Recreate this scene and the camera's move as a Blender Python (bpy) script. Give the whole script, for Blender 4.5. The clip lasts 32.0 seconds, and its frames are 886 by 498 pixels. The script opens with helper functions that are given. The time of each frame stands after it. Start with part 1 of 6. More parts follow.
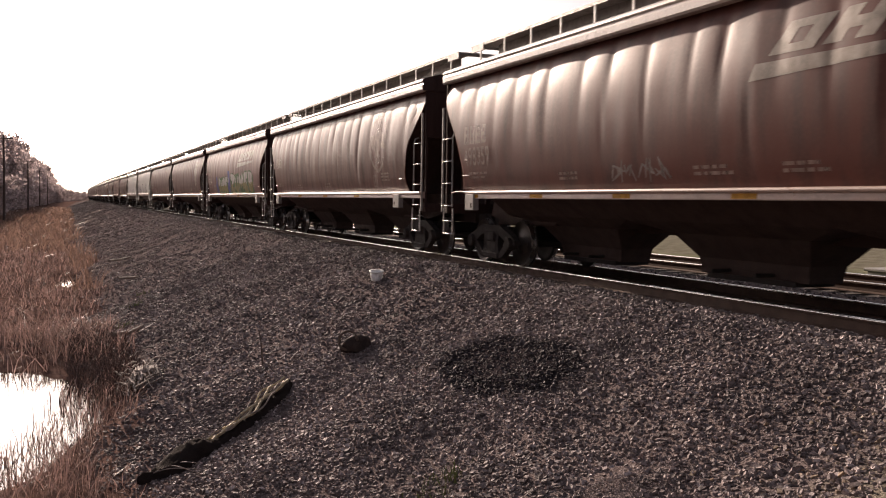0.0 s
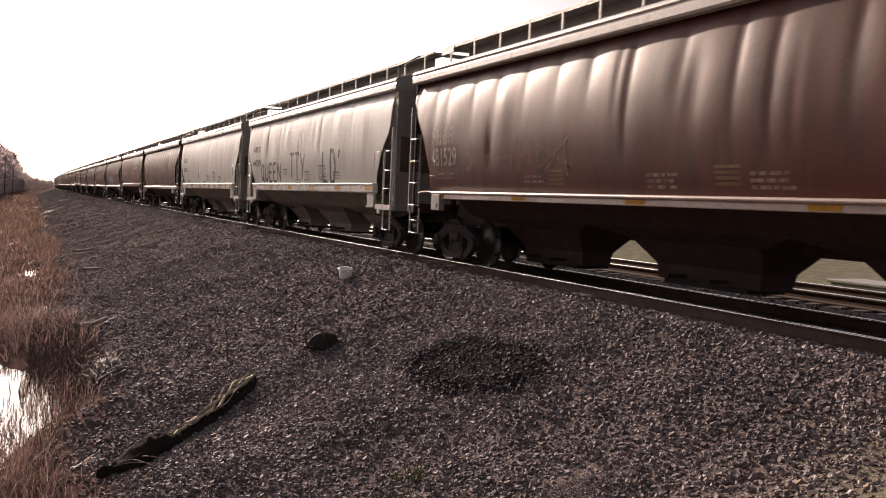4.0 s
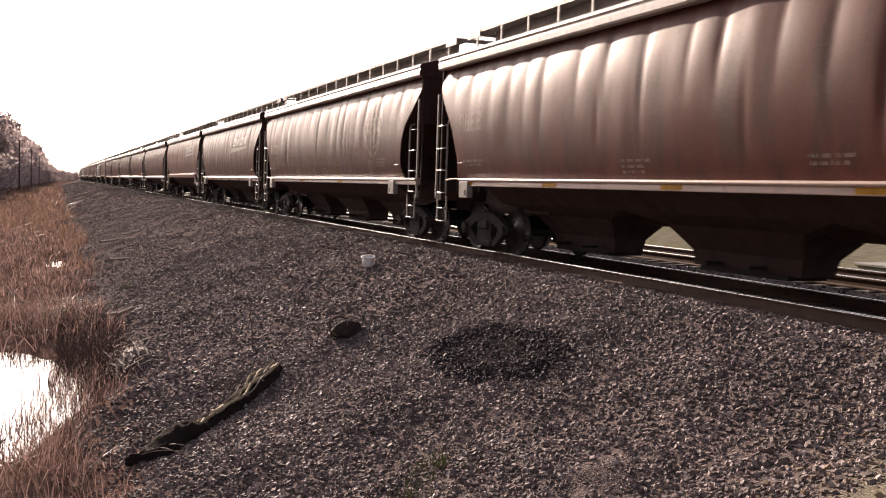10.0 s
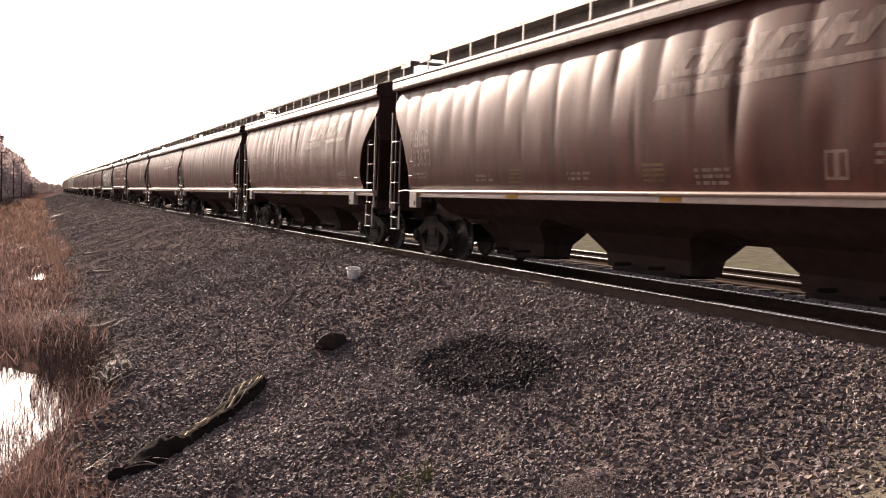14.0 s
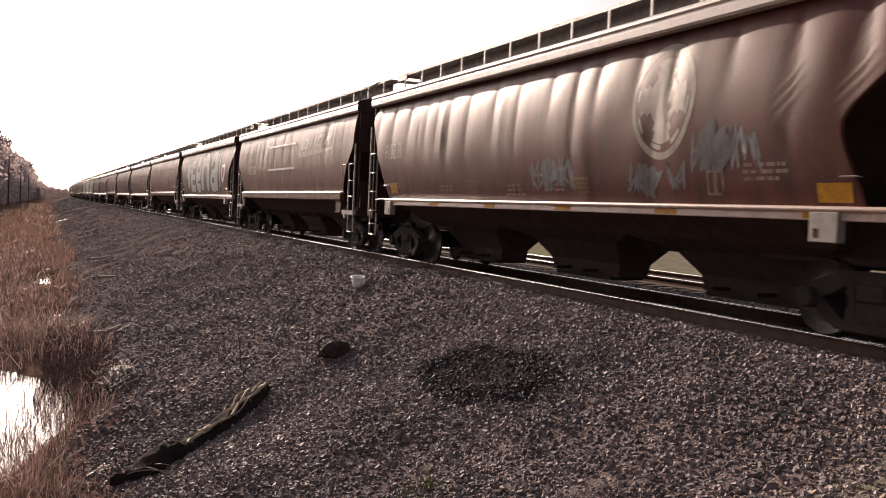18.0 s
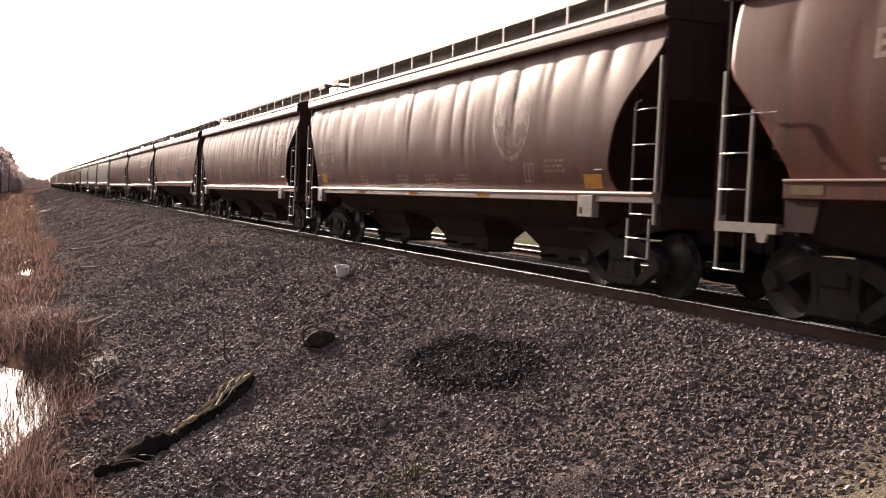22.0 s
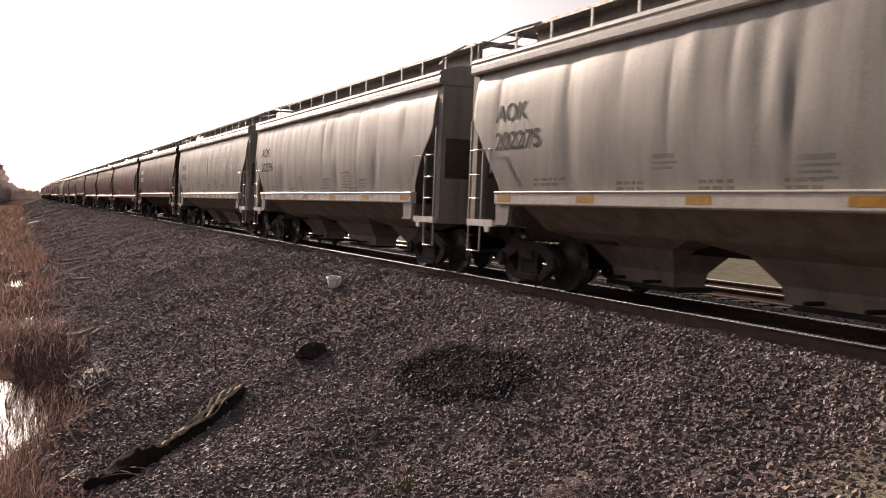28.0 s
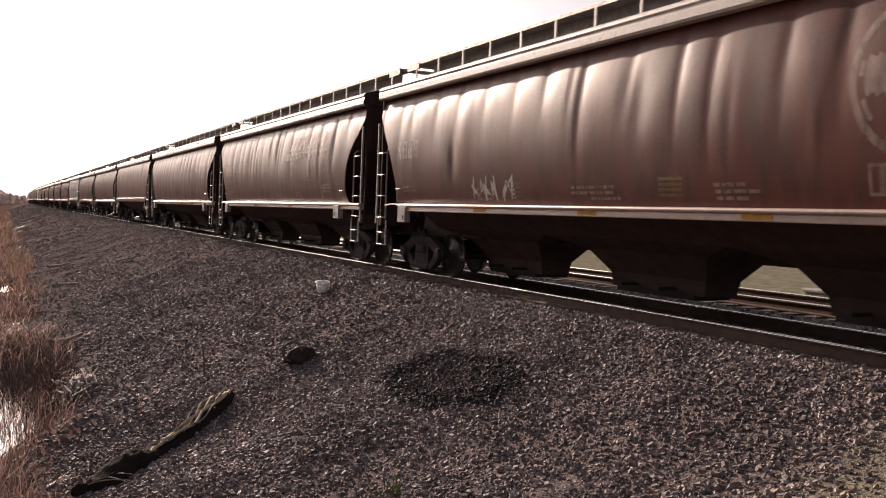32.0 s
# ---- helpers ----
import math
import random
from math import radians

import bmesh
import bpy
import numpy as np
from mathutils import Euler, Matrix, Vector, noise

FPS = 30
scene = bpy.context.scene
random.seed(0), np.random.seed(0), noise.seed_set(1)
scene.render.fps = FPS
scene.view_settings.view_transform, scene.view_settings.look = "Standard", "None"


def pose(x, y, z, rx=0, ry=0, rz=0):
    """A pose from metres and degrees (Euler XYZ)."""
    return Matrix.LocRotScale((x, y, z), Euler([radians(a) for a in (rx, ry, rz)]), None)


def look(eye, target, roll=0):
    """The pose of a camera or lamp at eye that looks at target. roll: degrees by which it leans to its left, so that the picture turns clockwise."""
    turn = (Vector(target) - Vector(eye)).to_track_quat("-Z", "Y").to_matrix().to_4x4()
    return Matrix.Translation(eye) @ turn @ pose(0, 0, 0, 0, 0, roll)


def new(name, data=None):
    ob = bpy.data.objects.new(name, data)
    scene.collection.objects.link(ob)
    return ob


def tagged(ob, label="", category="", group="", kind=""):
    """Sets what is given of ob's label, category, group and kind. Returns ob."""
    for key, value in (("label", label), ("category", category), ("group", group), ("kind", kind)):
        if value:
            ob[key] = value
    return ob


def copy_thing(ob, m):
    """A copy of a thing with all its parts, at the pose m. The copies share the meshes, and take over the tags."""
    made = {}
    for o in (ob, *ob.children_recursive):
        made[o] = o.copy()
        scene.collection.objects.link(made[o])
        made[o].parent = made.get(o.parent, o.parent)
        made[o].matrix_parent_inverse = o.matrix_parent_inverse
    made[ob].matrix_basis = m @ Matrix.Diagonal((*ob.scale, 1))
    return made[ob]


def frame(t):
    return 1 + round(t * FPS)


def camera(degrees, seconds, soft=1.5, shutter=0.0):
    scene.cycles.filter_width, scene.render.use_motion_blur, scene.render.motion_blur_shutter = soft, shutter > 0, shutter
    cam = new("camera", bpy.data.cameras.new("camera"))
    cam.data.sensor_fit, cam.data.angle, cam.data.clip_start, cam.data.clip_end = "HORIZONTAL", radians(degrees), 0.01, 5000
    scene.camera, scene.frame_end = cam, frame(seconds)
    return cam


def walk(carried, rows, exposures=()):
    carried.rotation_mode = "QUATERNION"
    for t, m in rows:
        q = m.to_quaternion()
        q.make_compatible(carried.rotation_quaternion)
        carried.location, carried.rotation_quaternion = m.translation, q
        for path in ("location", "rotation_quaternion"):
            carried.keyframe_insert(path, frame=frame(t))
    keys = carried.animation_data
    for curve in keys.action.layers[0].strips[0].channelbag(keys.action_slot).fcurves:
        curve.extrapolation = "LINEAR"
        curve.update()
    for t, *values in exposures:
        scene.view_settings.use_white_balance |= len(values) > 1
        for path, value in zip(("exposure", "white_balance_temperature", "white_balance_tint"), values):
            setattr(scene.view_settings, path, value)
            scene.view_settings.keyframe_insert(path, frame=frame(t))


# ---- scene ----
# ---------------------------------------------------------------- camera
EYE = 1.261                     # above the rail heads
cam = camera(51.0, 32.0, soft=1.05, shutter=0.08)
PATH = [                        # seconds, yaw, pitch, roll
    (0.0, -22.256, -2.911, -0.872), (0.5, -21.752, -3.297, -0.745), (1.0, -21.336, -3.632, -0.771), (1.5, -21.242, -3.862, -1.032),
    (2.0, -21.557, -3.745, -0.567), (2.5, -22.235, -3.533, -0.947), (4.5, -24.342, -2.599, -2.589), (5.0, -25.011, -2.455, -1.817),
    (5.5, -24.948, -2.279, -2.925), (6.0, -24.775, -2.265, -2.488), (6.5, -24.580, -2.191, -2.409), (7.0, -24.129, -2.407, -2.387),
    (7.5, -23.682, -2.723, -2.234), (8.0, -23.841, -2.951, -1.984), (8.5, -23.934, -3.359, -1.819), (9.0, -23.784, -3.514, -1.814),
    (9.5, -23.256, -3.618, -1.748), (10.0, -22.683, -3.699, -1.945), (10.5, -22.471, -3.855, -2.183), (11.0, -23.506, -4.000, -2.324),
    (11.5, -24.853, -3.548, -2.199), (12.0, -26.672, -2.987, -2.504), (12.5, -26.812, -2.537, -2.476), (13.0, -25.297, -2.423, -1.004),
    (13.5, -24.188, -2.633, -1.797), (14.0, -23.609, -2.947, -1.891), (14.5, -23.241, -3.200, -1.956), (16.5, -22.927, -2.826, -1.976),
    (17.0, -23.040, -2.658, -2.400), (17.5, -23.238, -2.484, -2.599), (18.0, -23.272, -2.382, -2.573), (18.5, -23.467, -2.399, -2.599),
    (19.0, -23.782, -2.614, -2.251), (19.5, -23.894, -2.833, -1.970), (20.0, -23.987, -2.887, -2.395), (20.5, -24.479, -2.972, -2.485),
    (21.0, -24.665, -2.984, -2.367), (21.5, -24.411, -3.005, -2.420), (22.0, -24.247, -3.006, -2.375), (22.5, -24.124, -2.925, -2.419),
    (23.0, -24.126, -2.778, -2.099), (23.5, -24.426, -2.620, -2.476), (24.0, -25.022, -2.620, -1.979), (24.5, -25.455, -2.526, -1.624),
    (25.0, -25.317, -2.540, -2.599), (25.5, -25.084, -2.760, -2.753), (27.5, -24.640, -2.535, -2.376), (28.0, -24.765, -2.309, -2.341),
    (28.5, -24.789, -2.120, -3.022), (29.0, -24.680, -2.045, -2.901), (29.5, -24.799, -2.038, -2.833), (30.0, -25.018, -2.058, -2.332),
    (30.5, -25.092, -2.016, -1.994), (31.0, -25.399, -1.922, -1.894), (31.5, -25.592, -1.901, -2.180), (32.0, -25.446, -2.026, -2.235)]
walk(cam, [(t, pose(0, 0, EYE, 90 + p, r, y)) for t, y, p, r in PATH],
     exposures=[(t, e, 6900, 22) for t, e in (
         (0.0, 0.42), (2.0, 0.5), (4.5, 0.35), (6.0, 0.27), (7.5, 0.55), (9.0, 0.75), (12.0, 0.8), (15.0, 0.68), (17.0, 0.54), (19.0, 0.6), (21.0, 0.75), (24.0, 0.7), (26.0, 0.6), (28.0, 0.38), (30.0, 0.28), (31.0, 0.45), (32.0, 0.48))])

# ---------------------------------------------------------------- light
SUN_AZ, SUN_EL = 7.0, 19.0      # degrees to the left of the track, above the horizon
world = bpy.data.worlds.new("sky")
scene.world = world
world.use_nodes = True
wn = world.node_tree.nodes
sky = wn.new("ShaderNodeTexSky")
sky.sky_type, sky.sun_disc = "NISHITA", False
sky.sun_elevation, sky.sun_rotation = radians(SUN_EL), radians(-SUN_AZ)
sky.air_density, sky.dust_density, sky.ozone_density = 0.9, 3.5, 1.2
pale = wn.new("ShaderNodeHueSaturation")     # high thin haze takes the colour out of the sky
pale.inputs["Saturation"].default_value = 0.45
world.node_tree.links.new(sky.outputs[0], pale.inputs["Color"])
world.node_tree.links.new(pale.outputs[0], wn["Background"].inputs[0])
wn["Background"].inputs[1].default_value = 0.10
sun = new("sun", bpy.data.lights.new("sun", "SUN"))
sun.data.energy, sun.data.angle, sun.data.color = 4.5, radians(0.6), (1.0, 0.87, 0.71)
sun.matrix_world = look((0, 0, 50), (math.sin(radians(SUN_AZ)) * 50, -math.cos(radians(SUN_AZ)) * 50, 50 - 50 * math.tan(radians(SUN_EL))))

# ---------------------------------------------------------------- materials
def material(name, base, rough=0.6, metal=0.0, dark=None, light=None, scale=3.0, stretch=(1, 1, 1), fine=60.0, bump=0.15,
             amount=0.6, spec=0.5, island=False, vary=0.0, thin=0.0):
    """A worn surface: base colour with broad stains (dark) and fine grain (light), and fine relief."""
    m = bpy.data.materials.new(name)
    m.use_nodes = True
    n, l = m.node_tree.nodes, m.node_tree.links
    b = n["Principled BSDF"]
    b.inputs["Metallic"].default_value = metal
    b.inputs["Specular IOR Level"].default_value = spec
    dark = dark or tuple(c * 0.55 for c in base)
    light = light or tuple(min(1, c * 1.35) for c in base)
    co, mp = n.new("ShaderNodeTexCoord"), n.new("ShaderNodeMapping")
    info = n.new("ShaderNodeObjectInfo")
    shift = n.new("ShaderNodeVectorMath")
    shift.operation = "SCALE"
    shift.inputs[0].default_value = (17, 31, 53)
    l.new(info.outputs["Random"], shift.inputs["Scale"])
    add = n.new("ShaderNodeVectorMath")
    l.new(co.outputs["Object"], add.inputs[0])
    l.new(shift.outputs[0], add.inputs[1])
    l.new(add.outputs[0], mp.inputs[0])
    mp.inputs["Scale"].default_value = stretch
    big, small = n.new("ShaderNodeTexNoise"), n.new("ShaderNodeTexNoise")
    big.inputs["Scale"].default_value, big.inputs["Detail"].default_value = scale, 6
    small.inputs["Scale"].default_value, small.inputs["Detail"].default_value = fine, 4
    l.new(mp.outputs[0], big.inputs[0])
    l.new(add.outputs[0], small.inputs[0])
    r1, r2 = n.new("ShaderNodeMapRange"), n.new("ShaderNodeMapRange")
    r1.inputs[1].default_value, r1.inputs[2].default_value, r1.inputs[4].default_value = 0.42, 0.68, amount
    r2.inputs[1].default_value, r2.inputs[2].default_value, r2.inputs[4].default_value = 0.45, 0.75, 0.5
    l.new(big.outputs[0], r1.inputs[0])
    l.new(small.outputs[0], r2.inputs[0])
    m1, m2 = n.new("ShaderNodeMix"), n.new("ShaderNodeMix")
    m1.data_type = m2.data_type = "RGBA"
    m1.inputs[6].default_value, m1.inputs[7].default_value = (*base, 1), (*dark, 1)
    m2.inputs[7].default_value = (*light, 1)
    l.new(r1.outputs[0], m1.inputs[0])
    l.new(r2.outputs[0], m2.inputs[0])
    l.new(m1.outputs[2], m2.inputs[6])
    out = m2.outputs[2]
    if vary:
        hs = n.new("ShaderNodeHueSaturation")
        rv = n.new("ShaderNodeMapRange")
        rv.inputs[3].default_value, rv.inputs[4].default_value = 1 - vary, 1 + vary
        if island:
            geo = n.new("ShaderNodeNewGeometry")
            l.new(geo.outputs["Random Per Island"], rv.inputs[0])
        else:
            l.new(info.outputs["Random"], rv.inputs[0])
        l.new(rv.outputs[0], hs.inputs["Value"])
        l.new(out, hs.inputs["Color"])
        out = hs.outputs[0]
    l.new(out, b.inputs["Base Color"])
    rr = n.new("ShaderNodeMapRange")
    rr.inputs[3].default_value, rr.inputs[4].default_value = max(0.05, rough - 0.1), min(1, rough + 0.15)
    l.new(big.outputs[0], rr.inputs[0])
    l.new(rr.outputs[0], b.inputs["Roughness"])
    if bump:
        bp = n.new("ShaderNodeBump")
        bp.inputs["Strength"].default_value, bp.inputs["Distance"].default_value = bump, 0.02
        l.new(small.outputs[0], bp.inputs["Height"])
        l.new(bp.outputs[0], b.inputs["Normal"])
    if thin:                    # leaves and blades let light through
        tr, ms = n.new("ShaderNodeBsdfTranslucent"), n.new("ShaderNodeMixShader")
        l.new(out, tr.inputs[0])
        ms.inputs[0].default_value = thin
        l.new(b.outputs[0], ms.inputs[1])
        l.new(tr.outputs[0], ms.inputs[2])
        l.new(ms.outputs[0], n["Material Output"].inputs[0])
    return m


STREAK = (3.0, 1.6, 0.22)
M = dict(
    brown=material("oxide_brown_paint", (0.108, 0.038, 0.029), 0.41, dark=(0.056, 0.023, 0.019), light=(0.12, 0.052, 0.041), scale=2.2, stretch=STREAK, fine=24, bump=0.06, amount=0.9, vary=0.12, spec=0.12),
    tan=material("faded_red_brown_paint", (0.138, 0.048, 0.035), 0.41, dark=(0.074, 0.03, 0.024), light=(0.15, 0.067, 0.052), scale=2.2, stretch=STREAK, fine=24, bump=0.06, amount=0.9, vary=0.12, spec=0.12),
    maroon=material("maroon_paint", (0.08, 0.026, 0.025), 0.41, dark=(0.048, 0.02, 0.019), light=(0.115, 0.055, 0.05), scale=2.2, stretch=STREAK, fine=24, bump=0.06, amount=0.9, vary=0.12, spec=0.12),
    pale=material("clean_pale_grey_paint", (0.52, 0.505, 0.47), 0.42, dark=(0.38, 0.365, 0.33), light=(0.60, 0.585, 0.55), scale=2.2, stretch=STREAK, fine=24, bump=0.06, amount=0.9, vary=0.12, spec=0.14),
    grey=material("pale_grey_paint", (0.31, 0.30, 0.275), 0.42, dark=(0.21, 0.20, 0.18), light=(0.37, 0.36, 0.33), scale=2.2, stretch=STREAK, fine=24, bump=0.06, amount=0.9, vary=0.12, spec=0.14),
    # sun glint along the brown sills is painted in as a paler base colour
    sill_brown=material("glint_pale_sill_paint", (0.40, 0.28, 0.225), 0.30, scale=3, fine=30, bump=0.03, vary=0.1, spec=1.0),
    sill_grey=material("pale_grey_sill_paint", (0.58, 0.55, 0.50), 0.25, scale=3, fine=30, bump=0.03),
    # brown ends face away from the sun: their shade is put into this colour
    end_brown=material("shade_darkened_end_paint", (0.046, 0.025, 0.022), 0.75, scale=3, stretch=STREAK, fine=30, bump=0.1, spec=0.12),
    end_grey=material("darkened_grey_end_paint", (0.24, 0.22, 0.19), 0.65, scale=2, stretch=STREAK, fine=30, bump=0.1),
    bar=material("rubbed_bright_steel", (0.62, 0.60, 0.57), 0.2, 0.8, scale=8, fine=60, bump=0.03),
    under=material("dark_underframe", (0.05, 0.031, 0.026), 0.8, scale=4, fine=30, bump=0.3, spec=0.2),
    under_grey=material("dusty_grey_underframe", (0.21, 0.178, 0.142), 0.75, scale=3, fine=30, bump=0.2, amount=0.8),
    steel_dark=material("grimy_cast_steel", (0.034, 0.028, 0.026), 0.85, 0.0, scale=6, fine=40, bump=0.35, spec=0.15),
    wheel=material("wheel_steel", (0.05, 0.04, 0.035), 0.55, 0.6, scale=5, fine=30, bump=0.2),
    tread=material("polished_wheel_tread", (0.5, 0.48, 0.46), 0.25, 1.0, scale=5, fine=30, bump=0.03),
    roof=material("pale_roof_paint", (0.56, 0.48, 0.42), 0.28, scale=3, fine=30, bump=0.03, spec=0.9),
    grate=material("galvanised_grating", (0.20, 0.18, 0.17), 0.5, 0.6, scale=8, fine=60, bump=0.3),
    rail_side=material("rusty_rail_side", (0.09, 0.05, 0.035), 0.8, 0.2, scale=5, fine=50, bump=0.3),
    rail_top=material("polished_rail_head", (0.66, 0.64, 0.61), 0.25, 1.0, scale=8, fine=60, bump=0.03),
    tie=material("weathered_sleeper_timber", (0.075, 0.058, 0.048), 0.85, scale=2, stretch=(0.6, 6, 6), fine=40, bump=0.5),
    cream=material("faded_cream_lettering", (0.36, 0.31, 0.26), 0.46, scale=5, fine=40, bump=0.03, amount=0.9, spec=0.16),
    white=material("white_lettering", (0.72, 0.70, 0.66), 0.5, scale=5, fine=40, bump=0.03, spec=0.16),
    black=material("black_lettering", (0.022, 0.022, 0.022), 0.7, scale=5, fine=40, bump=0.03, spec=0.1),
    greytext=material("dull_grey_stencil", (0.24, 0.23, 0.21), 0.6, scale=5, fine=40, bump=0.03, spec=0.16),
    notice=material("dark_grey_stencil", (0.20, 0.195, 0.178), 0.6, scale=5, fine=40, bump=0.03, amount=0.9, spec=0.16),
    dull=material("dull_pink_stencil", (0.27, 0.185, 0.155), 0.46, scale=5, fine=40, bump=0.03, amount=0.9, spec=0.16),
    ochre_stencil=material("worn_ochre_stencil", (0.14, 0.085, 0.036), 0.6, scale=6, fine=50, bump=0.03, amount=0.9, spec=0.16),
    yellow=material("yellow_reflector", (0.42, 0.20, 0.012), 0.5, scale=8, fine=60, bump=0.05, amount=0.8, spec=0.16),
    plate=material("worn_white_plate", (0.55, 0.52, 0.48), 0.5, scale=6, fine=50, bump=0.08),
    pad=material("scuffed_grey_pad", (0.25, 0.225, 0.205), 0.6, scale=6, fine=50, bump=0.1),
    tub=material("white_plastic_tub", (0.86, 0.85, 0.83), 0.35, scale=4, fine=60, bump=0.03),
    rubber=material("black_torn_rubber", (0.026, 0.020, 0.018), 0.95, scale=6, fine=40, bump=0.3, spec=0.02),
    scrap=material("weathered_rubber", (0.05, 0.038, 0.034), 0.85, scale=6, fine=40, bump=0.4, spec=0.15),
    # pale blades whose colour stands in for glint flecks in the reeds
    straw=material("pale_glint_blades", (0.45, 0.38, 0.33), 0.55, scale=3, fine=30, bump=0.05, vary=0.4, island=True),
    cord=material("yellowed_cord", (0.47, 0.39, 0.26), 0.8, scale=8, fine=60, bump=0.2),
    twig=material("bleached_twigs", (0.27, 0.22, 0.19), 0.8, scale=8, fine=60, bump=0.3, vary=0.5, island=True),
    pole=material("creosoted_pole", (0.085, 0.06, 0.05), 0.85, scale=3, stretch=(6, 6, 0.4), fine=40, bump=0.4),
    bark=material("grey_brown_bark", (0.12, 0.09, 0.075), 0.9, scale=5, stretch=(4, 4, 0.6), fine=40, bump=0.5),
    # brown leaves lightened: haze and glare over the wood are put into the colour
    leaf=material("haze_paled_foliage", (0.52, 0.43, 0.42), 0.75, scale=2, fine=20, bump=0.1, vary=0.4, island=True, thin=0.5),
    reed=material("dead_reed", (0.26, 0.172, 0.15), 0.5, scale=3, fine=30, bump=0.05, vary=0.8, island=True, thin=0.3),
    scrub=material("dark_dead_scrub", (0.06, 0.037, 0.034), 0.6, scale=3, fine=30, bump=0.05, vary=0.6, island=True, thin=0.2),
    ochre=material("ochre_grass", (0.25, 0.16, 0.125), 0.6, scale=3, fine=30, bump=0.05, vary=0.4, island=True, thin=0.35),
    green=material("green_weed", (0.12, 0.14, 0.04), 0.7, scale=3, fine=30, bump=0.05, vary=0.4, island=True),
    concrete=material("grey_concrete", (0.3, 0.28, 0.26), 0.85, scale=3, fine=40, bump=0.2),
)


def oiled(n, l, geo, colour, stain):
    """An old oil spill darkens what it soaked, round one spot of the bank."""
    sx, sy, rx, ry = stain
    mp = n.new("ShaderNodeMapping")
    mp.inputs["Location"].default_value = (-sx / rx, -sy / ry, 0)
    mp.inputs["Scale"].default_value = (1 / rx, 1 / ry, 0)
    l.new(geo.outputs["Position"], mp.inputs[0])
    ln = n.new("ShaderNodeVectorMath")
    ln.operation = "LENGTH"
    l.new(mp.outputs[0], ln.inputs[0])
    wob = n.new("ShaderNodeTexNoise")
    wob.inputs["Scale"].default_value = 4.0
    l.new(geo.outputs["Position"], wob.inputs[0])
    ad = n.new("ShaderNodeMath")
    ad.operation = "MULTIPLY_ADD"
    l.new(wob.outputs[0], ad.inputs[0])
    ad.inputs[1].default_value = 0.4
    l.new(ln.outputs["Value"], ad.inputs[2])
    r2 = n.new("ShaderNodeMapRange")
    r2.inputs[1].default_value, r2.inputs[2].default_value = 1.06, 1.30
    l.new(ad.outputs[0], r2.inputs[0])
    tone = n.new("ShaderNodeMix")
    tone.data_type = "RGBA"
    tone.inputs[6].default_value, tone.inputs[7].default_value = (0.22, 0.22, 0.245, 1), (1, 1, 1, 1)
    l.new(r2.outputs[0], tone.inputs[0])
    m2 = n.new("ShaderNodeMix")
    m2.data_type, m2.blend_type = "RGBA", "MULTIPLY"
    m2.inputs[0].default_value = 1.0
    l.new(colour, m2.inputs[6])
    l.new(tone.outputs[2], m2.inputs[7])
    return m2.outputs[2]


def stone_material(name, tones, rough, stain):
    """Crushed rock: a tone for each stone, and an oily stain round one spot of the bank."""
    m = bpy.data.materials.new(name)
    m.use_nodes = True
    n, l = m.node_tree.nodes, m.node_tree.links
    b = n["Principled BSDF"]
    geo = n.new("ShaderNodeNewGeometry")
    ramp = n.new("ShaderNodeValToRGB")
    for i in range(len(tones) - 2):
        ramp.color_ramp.elements.new(0.5)
    for i, (e, c) in enumerate(zip(ramp.color_ramp.elements, tones)):
        e.position, e.color = i / (len(tones) - 1), (*c, 1)
    l.new(geo.outputs["Random Per Island"], ramp.inputs[0])
    nz = n.new("ShaderNodeTexNoise")
    nz.inputs["Scale"].default_value, nz.inputs["Detail"].default_value = 45, 4
    l.new(geo.outputs["Position"], nz.inputs[0])
    mx = n.new("ShaderNodeMix")
    mx.data_type, mx.blend_type = "RGBA", "MULTIPLY"
    mr = n.new("ShaderNodeMapRange")
    mr.inputs[1].default_value, mr.inputs[2].default_value, mr.inputs[3].default_value, mr.inputs[4].default_value = 0.3, 0.7, 0.62, 1.36
    l.new(nz.outputs[0], mr.inputs[0])
    mx.inputs[0].default_value = 1.0
    l.new(ramp.outputs[0], mx.inputs[6])
    wide = n.new("ShaderNodeTexNoise")
    wide.inputs["Scale"].default_value, wide.inputs["Detail"].default_value = 0.7, 5
    l.new(geo.outputs["Position"], wide.inputs[0])
    wr = n.new("ShaderNodeMapRange")
    wr.inputs[1].default_value, wr.inputs[2].default_value, wr.inputs[3].default_value, wr.inputs[4].default_value = 0.35, 0.65, 0.7, 1.15
    l.new(wide.outputs[0], wr.inputs[0])
    both = n.new("ShaderNodeMath")
    both.operation = "MULTIPLY"
    l.new(mr.outputs[0], both.inputs[0])
    l.new(wr.outputs[0], both.inputs[1])
    l.new(both.outputs[0], mx.inputs[7])
    out = mx.outputs[2]
    if stain:
        out = oiled(n, l, geo, out, stain)
    l.new(out, b.inputs["Base Color"])
    b.inputs["Roughness"].default_value = rough
    b.inputs["Specular IOR Level"].default_value = 0.24
    bp = n.new("ShaderNodeBump")
    bp.inputs["Strength"].default_value, bp.inputs["Distance"].default_value = 0.4, 0.01
    l.new(nz.outputs[0], bp.inputs["Height"])
    l.new(bp.outputs[0], b.inputs["Normal"])
    return m


